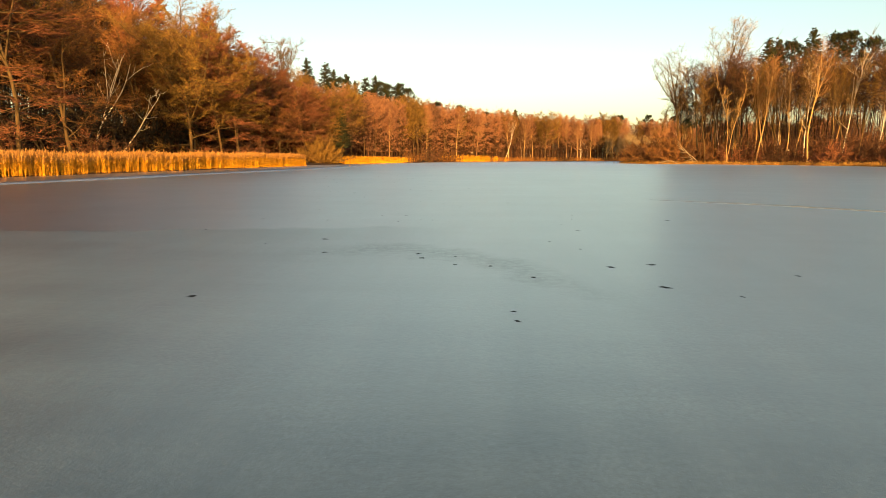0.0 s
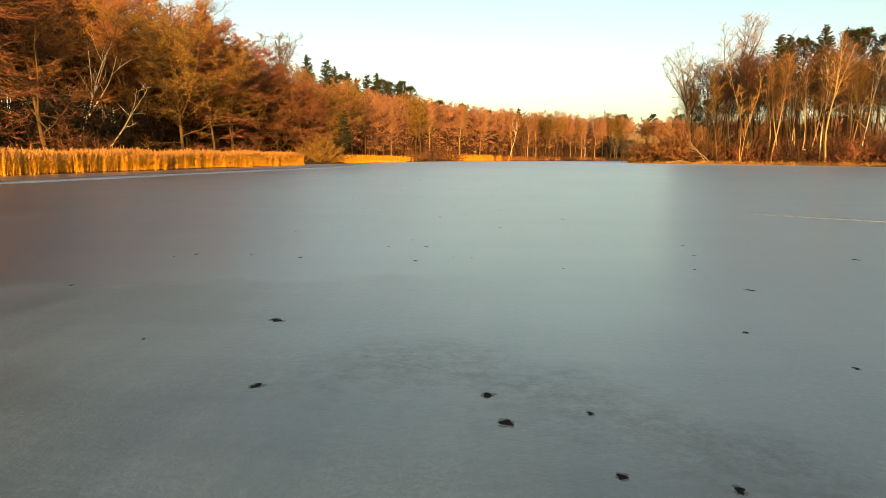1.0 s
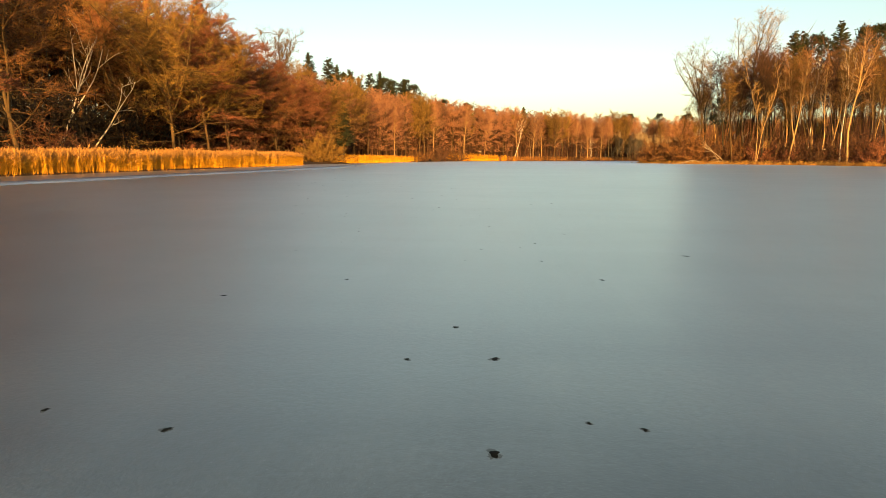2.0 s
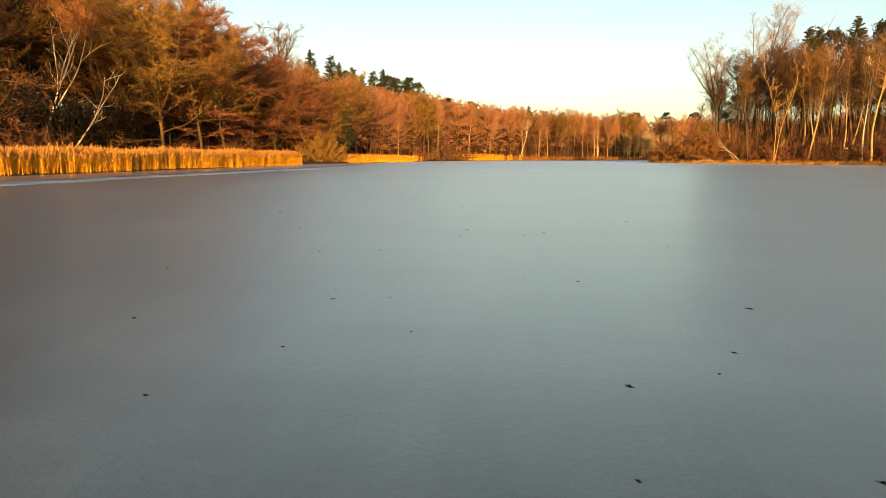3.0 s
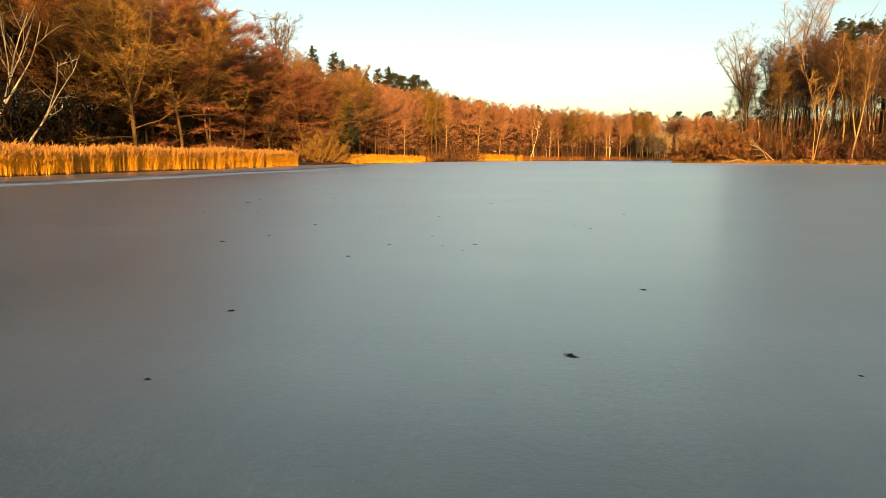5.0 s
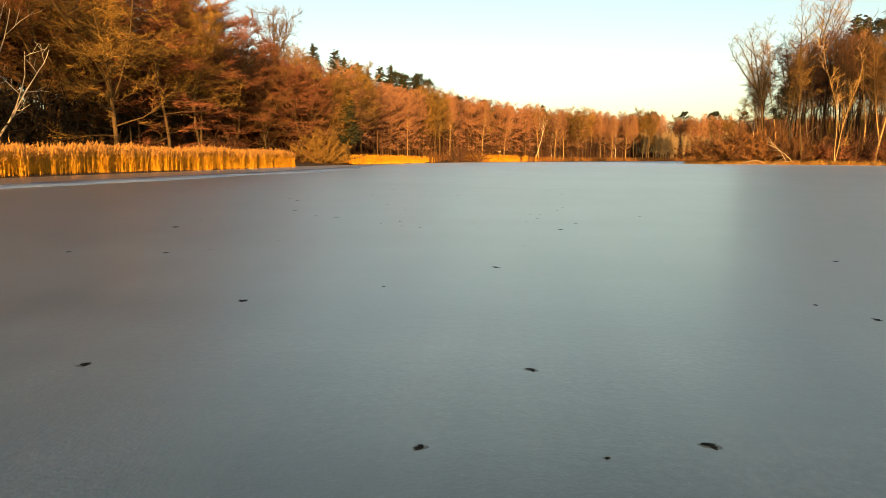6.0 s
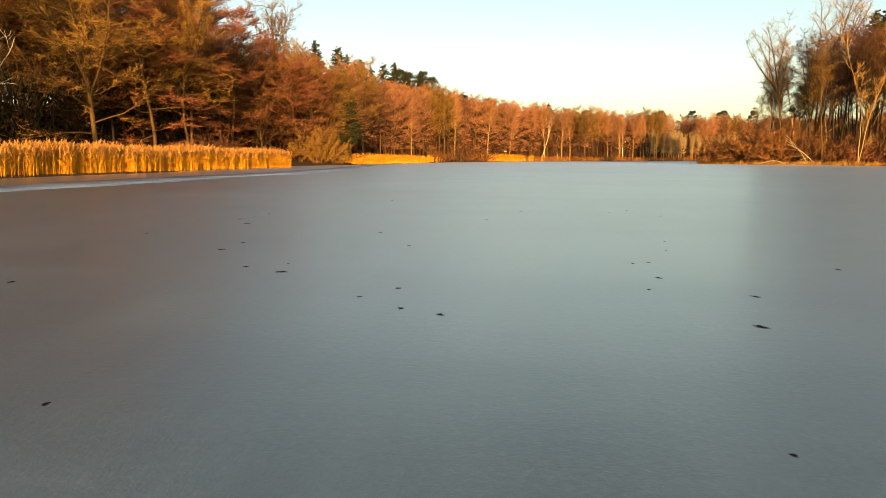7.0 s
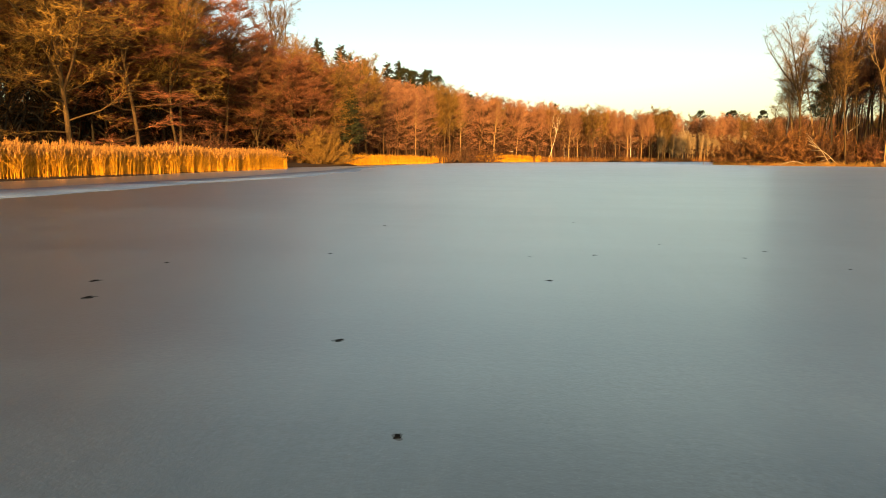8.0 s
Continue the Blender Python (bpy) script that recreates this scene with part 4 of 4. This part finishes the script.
# ---- reeds and grass ----
def reeds(name, seed, n, box, near, far, tall, label, r=0.011, keep=None, plume=True, material=REED):
    rng = np.random.default_rng(seed)
    x, y = rng.uniform(box[0], box[1], n * 9), rng.uniform(box[2], box[3], n * 9)
    d = shore_distance(x, y)
    clump = 0.5 + 0.5 * np.sin(x * 1.9 + 2.1 * np.sin(y * 1.8)) * np.sin(y * 5.3 + 1.7 * np.sin(x * 1.1 + y * 0.7))
    ok = (d > near) & (d < far) & (rng.random(len(x)) < 0.12 + 0.88 * clump ** 1.4) & (d > near + 0.35 * rng.random(len(x)) + 0.35 * np.abs(np.sin(y * 1.3 + np.sin(y * 3.1))))
    if keep:
        ok &= keep(x, y)
    x, y, d, clump = (q[ok][:n] for q in (x, y, d, clump))
    m = len(x)
    z = np.full(m, -0.03)
    h = tall * np.clip(0.84 + 0.16 * (y - 30) / 35, 0.84, 1.0) * (0.80 + 0.16 * clump + 0.05 * np.sin(y * 0.6 + x) + rng.normal(0, 0.11, m))
    base = np.stack([x, y, z], -1)
    tip = base + np.stack([rng.normal(0, 0.06, m) * h, rng.normal(0, 0.06, m) * h, h], -1)
    bed, heads = Soup(), Soup()
    bed.spikes(base, tip, r)
    for _ in range(2):
        q = base + (tip - base) * rng.uniform(0.25, 0.8, (m, 1))
        w = unit(np.stack([rng.normal(0, 0.5, m), rng.normal(0, 0.5, m), rng.uniform(0.5, 1.3, m)], -1)) * rng.uniform(0.25, 0.55, (m, 1))
        bed.spikes(q, q + w, r * 0.9)
    ob = bed.object(name, material)
    tagged(ob, label, "reeds", kind="stuff")
    if plume:
        k = rng.random(m) < 0.75
        t = np.repeat(tip[k], 5, axis=0) - np.stack([np.zeros(5 * k.sum()), np.zeros(5 * k.sum()), rng.uniform(0.0, 0.16, 5 * k.sum())], -1)
        droop = np.repeat(rng.normal(0.05, 0.05, (k.sum(), 1)), 5, axis=0)
        side = np.stack([droop[:, 0] + rng.normal(0, 0.035, len(t)), rng.normal(0, 0.045, len(t)), rng.uniform(0.05, 0.20, len(t))], -1)
        heads.spikes(t, t + side, 0.016)
        hd = heads.object("plumes", PLUME, ob)
        tagged(hd, "pale feathery seed heads")


reeds("reed_bed", 81, 34000, (-28, -18, 14, 82), 0.0, 4.4, 1.27, "golden dry reeds standing along the ice edge", 0.010, lambda x, y: y < 78.2)
reeds("reed_bed", 82, 6500, (-30, -14, 96, 150), 0.0, 4.5, 1.32, "low golden reed bed at the foot of the far alders", 0.024, lambda x, y: (y > 99) & (y < 139 + 9 * np.sin(x * 3.1 + np.sin(y * 2.3))), False)
reeds("reed_bed", 83, 3600, (-20, 10, 174, 216), 0.0, 5.0, 2.1, "golden reed fringe along the far shore", 0.038, lambda x, y: (y > 183) & (y < 211 + 5 * np.sin(x * 2.1)), False)
reeds("reed_bed", 85, 6500, (-6, 62, 205, 304), 0.0, 5.0, 1.8, "reed fringe along the far shore, browned as if shaded", 0.038, lambda x, y: y > 207, False, REED_SHADED)
reeds("reed_bed", 84, 1800, (60, 125, 290, 330), 0.0, 5.0, 2.0, "shaded brown reed fringe in the far bay", 0.04, None, False, REED_SHADED)


def grass_tuft(seed):
    rng = np.random.default_rng(seed)
    s = Soup()
    n = 60
    b = np.stack([rng.normal(0, 0.2, n), rng.normal(0, 0.2, n), np.full(n, -0.03)], -1)
    s.spikes(b, b + np.stack([rng.normal(0, 0.16, n), rng.normal(0, 0.16, n), rng.uniform(0.2, 0.65, n)], -1), 0.02)
    return tagged(s.object("grass_tuft", DRY_GRASS), "tuft of dry yellow grass on the ice edge", "grass", "grass tufts along the spit")


tuft = grass_tuft(91)
for k, (x, y, d) in enumerate(scatter(rng, 250, (23, 52, 82, 146), -0.2, 1.3, 0.35, [])):
    put(tuft, x, y, rng.uniform(0.7, 1.5), rng.uniform(0, 360))


def dead_stalks(seed):
    rng = np.random.default_rng(seed)
    s = Soup()
    p = np.stack([rng.normal(0, 0.5, 9), rng.normal(0, 0.4, 9), np.full(9, -0.03)], -1)
    s.spikes(p, p + np.stack([rng.normal(0, 0.12, 9), rng.normal(0, 0.12, 9), rng.uniform(0.4, 1.1, 9)], -1), 0.035)
    return tagged(s.object("dead_stalks", DRY_GRASS), "pale dead stalks standing frozen in the ice", "plant", "dead stalks off the spit")


stalks = dead_stalks(92)
for x, y in ((24.0, 142.0), (23.2, 145.5), (25.2, 137.0), (26.8, 133.5)):
    put(stalks, x, y, 1.0, x * 50)


# ---- the ice: pale refrozen strip along the reeds, melt holes ----
def strip(name, line, label, material, z=0.004, seed=1):
    """A thin wavy-edged skin of ice along a line of (x, y, half width)."""
    line = np.array(line, float)
    t = np.linspace(0, len(line) - 1, 160)
    p = np.stack([np.interp(t, np.arange(len(line)), line[:, c]) for c in range(3)], -1)
    d = unit(np.gradient(p[:, :2], axis=0))
    side = np.stack([d[:, 1], -d[:, 0]], -1)
    w1 = p[:, 2] * (1 + 0.14 * np.sin(t * 5 + seed) + 0.06 * np.sin(t * 23))
    w2 = p[:, 2] * (1 + 0.14 * np.sin(t * 4 + 2 * seed) + 0.06 * np.sin(t * 19 + 1))
    a, b = p[:, :2] + side * w1[:, None], p[:, :2] - side * w2[:, None]
    n = len(t)
    v = np.concatenate([np.c_[a, np.full(n, z)], np.c_[b, np.full(n, z)], np.c_[a, np.full(n, z - 0.01)], np.c_[b, np.full(n, z - 0.01)]])
    i = np.arange(n - 1)
    f = np.concatenate([np.stack([i, i + 1, i + n + 1], -1), np.stack([i, i + n + 1, i + n], -1), np.stack([i, i + 2 * n, i + 2 * n + 1], -1), np.stack([i, i + 2 * n + 1, i + 1], -1),
                        np.stack([i + n, i + n + 1, i + 3 * n + 1], -1), np.stack([i + n, i + 3 * n + 1, i + 3 * n], -1)])
    tagged(mesh_ob(name, v, f, material), label, "ice", kind="structure")


strip("edge_ice", ((-16.6, 8, 0.7), (-16.3, 24, 0.9), (-16.5, 36, 1.3), (-16.4, 48, 1.35), (-16.1, 58, 1.4), (-16.7, 68, 1.3), (-18.6, 80, 1.0), (-20.1, 92, 0.6), (-20.4, 108, 0.3)), "pale blue-white refrozen strip in front of the reeds", EDGE_ICE)
strip("edge_ice", ((4.2, 15.8, 0.02), (5.4, 15.0, 0.10), (6.5, 14.2, 0.13), (7.9, 12.6, 0.13), (10.5, 9.6, 0.10)), "faint pale refrozen crack in the ice", PALE_CRACK, 0.003, 3)


def melt_hole(seed):
    """A small ragged melt hole: dark water within a flat stain of wet slush, with a few frost grains beside it."""
    rng = np.random.default_rng(seed)
    n = 40
    th = np.arange(n) * 2 * np.pi / n
    slant = rng.choice([-1, 1]) * 0.25
    c = np.stack([np.cos(th), 1.10 * np.sin(th) + slant * np.cos(th)], -1)

    def outline(radius, ragged, arms):
        wob = 1 + 0.20 * np.sin(th * 2 + rng.uniform(0, 6)) + 0.16 * np.sin(th * 3 + rng.uniform(0, 6)) + rng.normal(0, ragged, n)
        for _ in range(arms):
            k = int(rng.integers(0, n))
            wob[[k - 1, k, (k + 1) % n]] += rng.uniform(0.15, 0.45) * np.array([0.45, 1.0, 0.5])
        return c * radius * wob[:, None]

    def film(name, ring, z, material):
        v = np.concatenate([[[0, 0, z]], np.c_[ring, np.full(n, z)], np.c_[ring * 1.30, np.full(n, -0.0004)]])
        i = np.arange(n)
        k = (i + 1) % n
        f = np.concatenate([np.stack([0 * i, i + 1, k + 1], -1), np.stack([i + 1, i + 1 + n, k + 1 + n], -1), np.stack([i + 1, k + 1 + n, k + 1], -1)])
        return mesh_ob(name, v, f, material, hole)

    hole = new("melt_hole")
    film("slush", outline(0.032, 0.07, 5), 0.0005, RIM)
    film("water", outline(0.024, 0.06, 3), 0.0011, HOLE)
    grains = Soup()
    a, r = rng.uniform(0, 6.283, 4), rng.uniform(0.034, 0.055, 4)
    p = np.stack([np.cos(a) * r, np.sin(a) * r, np.full(4, -0.0005)], -1)
    grains.spikes(p, p + np.stack([rng.normal(0, 0.001, 4), rng.normal(0, 0.001, 4), np.full(4, 0.0025)], -1), 0.0018)
    grains.object("frost_grains", FROST, hole, "white frost grains")
    return tagged(hole, "small dark melt hole in the frosted ice", "melt hole", "melt holes in the ice")


holes = [melt_hole(k) for k in (101, 102, 103, 104)]
# places in the ice and widths
SOUTH = ((1.14, 5.00, 0.036), (1.12, 5.22, 0.032), (-0.93, 5.42, 0.059), (2.59, 5.77, 0.029), (2.17, 6.03, 0.070), (1.28, 6.31, 0.046), (3.28, 6.58, 0.040), (0.95, 6.78, 0.039), (0.65, 6.82, 0.038), (1.93, 6.83, 0.068), (2.29, 6.99, 0.066), (0.33, 7.15, 0.058), (0.62, 7.26, 0.030), (-0.63, 7.39, 0.055), (0.26, 7.39, 0.052), (1.80, 7.87, 0.032), (-1.42, 7.94, 0.022), (-0.91, 8.36, 0.075), (1.54, 8.40, 0.036), (-2.64, 9.11, 0.037), (1.96, 9.50, 0.054), (0.78, 10.21, 0.023), (1.82, 10.29, 0.029), (-2.60, 10.39, 0.018), (-0.45, 10.43, 0.045), (-1.48, 10.48, 0.036), (-2.47, 10.55, 0.048), (-1.97, 10.58, 0.028), (0.02, 10.65, 0.026), (-0.15, 10.68, 0.022), (3.39, 10.98, 0.065), (2.03, 11.04, 0.035), (-0.84, 11.26, 0.029), (-0.47, 11.31, 0.044), (2.11, 11.72, 0.040), (-0.68, 11.80, 0.033))
MIDDLE = ((-2.17, 12.37, 0.034), (-1.55, 12.98, 0.026), (0.24, 13.18, 0.037), (-0.78, 13.90, 0.017), (-0.15, 13.96, 0.029), (-2.38, 14.31, 0.020), (1.13, 14.41, 0.057), (-0.68, 14.60, 0.032), (-0.31, 14.78, 0.017), (-2.11, 14.92, 0.019), (-0.16, 15.07, 0.025), (-1.59, 15.23, 0.016), (-3.05, 15.31, 0.024), (-2.16, 15.87, 0.027), (0.20, 15.92, 0.039), (-1.83, 15.94, 0.016), (-2.22, 16.14, 0.016), (-0.67, 16.60, 0.025), (-1.04, 16.71, 0.018), (-3.69, 16.75, 0.020), (-3.17, 17.60, 0.016), (-1.75, 17.64, 0.016), (-2.82, 17.72, 0.030), (-2.29, 17.82, 0.016), (-2.91, 17.89, 0.017), (-0.86, 18.10, 0.018), (-3.60, 18.14, 0.029), (-2.91, 18.17, 0.023), (-3.39, 18.20, 0.018), (-2.07, 18.25, 0.016), (0.34, 18.44, 0.019), (-4.15, 18.46, 0.020), (-1.67, 19.01, 0.024), (-1.00, 19.12, 0.022), (-0.77, 19.42, 0.030), (-3.58, 19.43, 0.018))
NORTH = ((-1.64, 19.59, 0.040), (-4.21, 19.62, 0.033), (-2.52, 19.89, 0.017), (-0.03, 20.57, 0.029), (0.37, 20.86, 0.054), (-5.36, 21.24, 0.035), (-0.93, 21.31, 0.029), (-3.85, 21.45, 0.024), (-4.60, 21.50, 0.059), (-1.52, 21.77, 0.017), (-2.46, 21.87, 0.049), (-4.00, 22.38, 0.037), (0.03, 22.44, 0.030), (-1.97, 23.12, 0.040), (-3.90, 24.09, 0.040), (-3.09, 24.48, 0.016), (-5.20, 24.76, 0.049), (-3.73, 24.76, 0.032), (-3.28, 24.76, 0.016), (-3.02, 24.86, 0.040), (-4.97, 25.24, 0.041), (-3.45, 25.38, 0.036), (-4.86, 26.25, 0.048), (-1.92, 26.25, 0.040), (-2.06, 26.52, 0.024), (-4.24, 26.69, 0.020), (-3.65, 27.41, 0.048), (-6.89, 27.67, 0.041), (-6.14, 27.73, 0.044), (-5.90, 27.95, 0.020), (-1.31, 27.96, 0.042), (-3.46, 28.46, 0.020), (-5.56, 28.51, 0.027), (-7.04, 29.45, 0.085), (-3.09, 29.75, 0.057), (-4.53, 29.77, 0.040))
FAR = ((-4.74, 29.87, 0.036), (-5.01, 30.10, 0.026), (-7.16, 30.20, 0.045), (-4.85, 30.35, 0.035), (-2.89, 30.41, 0.044), (-3.43, 30.52, 0.025), (-5.71, 30.76, 0.069), (-3.30, 30.90, 0.041), (-6.02, 30.91, 0.042), (-5.78, 31.07, 0.024), (-2.03, 31.38, 0.038), (-3.37, 31.45, 0.030), (-3.25, 31.51, 0.031), (-6.57, 31.67, 0.056), (-6.58, 32.08, 0.040), (-5.11, 32.11, 0.035), (-2.99, 32.17, 0.026), (-7.81, 32.60, 0.039), (-2.88, 32.75, 0.026), (-5.57, 33.04, 0.047), (-7.26, 33.67, 0.074), (-7.56, 34.14, 0.070), (-4.60, 34.60, 0.049), (-7.51, 34.89, 0.040), (-2.38, 35.38, 0.028), (-6.41, 35.54, 0.036), (-4.73, 35.62, 0.026), (-4.19, 35.80, 0.045), (-2.98, 35.83, 0.033), (-2.68, 36.24, 0.046), (-3.51, 36.59, 0.026), (-6.46, 37.81, 0.056), (-4.18, 38.61, 0.034))
for x, y, width in SOUTH + MIDDLE + NORTH + FAR:
    s = width / 0.076
    k = int(rng.integers(0, 4))
    first = holes[k].matrix_basis.translation.length < 1e-6
    m = pose(x, y, 0, 0, 0, rng.uniform(-30, 30) + (180 if rng.random() < 0.5 else 0)) @ Matrix.Diagonal((s, s, 1, 1))
    if first:
        holes[k].matrix_basis = m
    else:
        copy_thing(holes[k], m @ Matrix.Diagonal((*(1 / v for v in holes[k].matrix_basis.to_scale()), 1)))

# ---- boards in the scrub ----
PALE_WOOD = simple_mat("weathered_pale_wood", [(0.35, (0.24, 0.17, 0.10)), (0.65, (0.45, 0.35, 0.22))], 4.0, 0.8, 0.004)


def box_ob(name, size, centre, material, parent):
    bm = bmesh.new()
    bmesh.ops.create_cube(bm, size=1.0, matrix=Matrix.Translation(centre) @ Matrix.Diagonal((*size, 1)))
    bmesh.ops.bevel(bm, geom=bm.edges[:], offset=0.012, segments=1, affect='EDGES')
    me = bpy.data.meshes.new(name)
    bm.to_mesh(me)
    bm.free()
    me.materials.append(material)
    ob = new(name, me)
    ob.parent = parent


def board_on_post(x, y, top, width, height, label):
    sign = new("board_on_post")
    box_ob("post", (0.12, 0.12, top + 0.4), (0, 0.08, top / 2 - 0.2), BARK_WARM, sign)
    box_ob("board", (width, 0.05, height), (0, -0.005, top - height / 2), PALE_WOOD, sign)
    tagged(sign, label, "sign board")
    sign.matrix_basis = pose(x, y, at_ground(x, y), 0, 0, 0)


board_on_post(-9.4, 196.0, 2.7, 0.7, 0.26, "small pale board on a post at the far reed edge")
board_on_post(47.3, 112.5, 2.3, 0.6, 0.22, "small pale board on a post in the spit scrub")
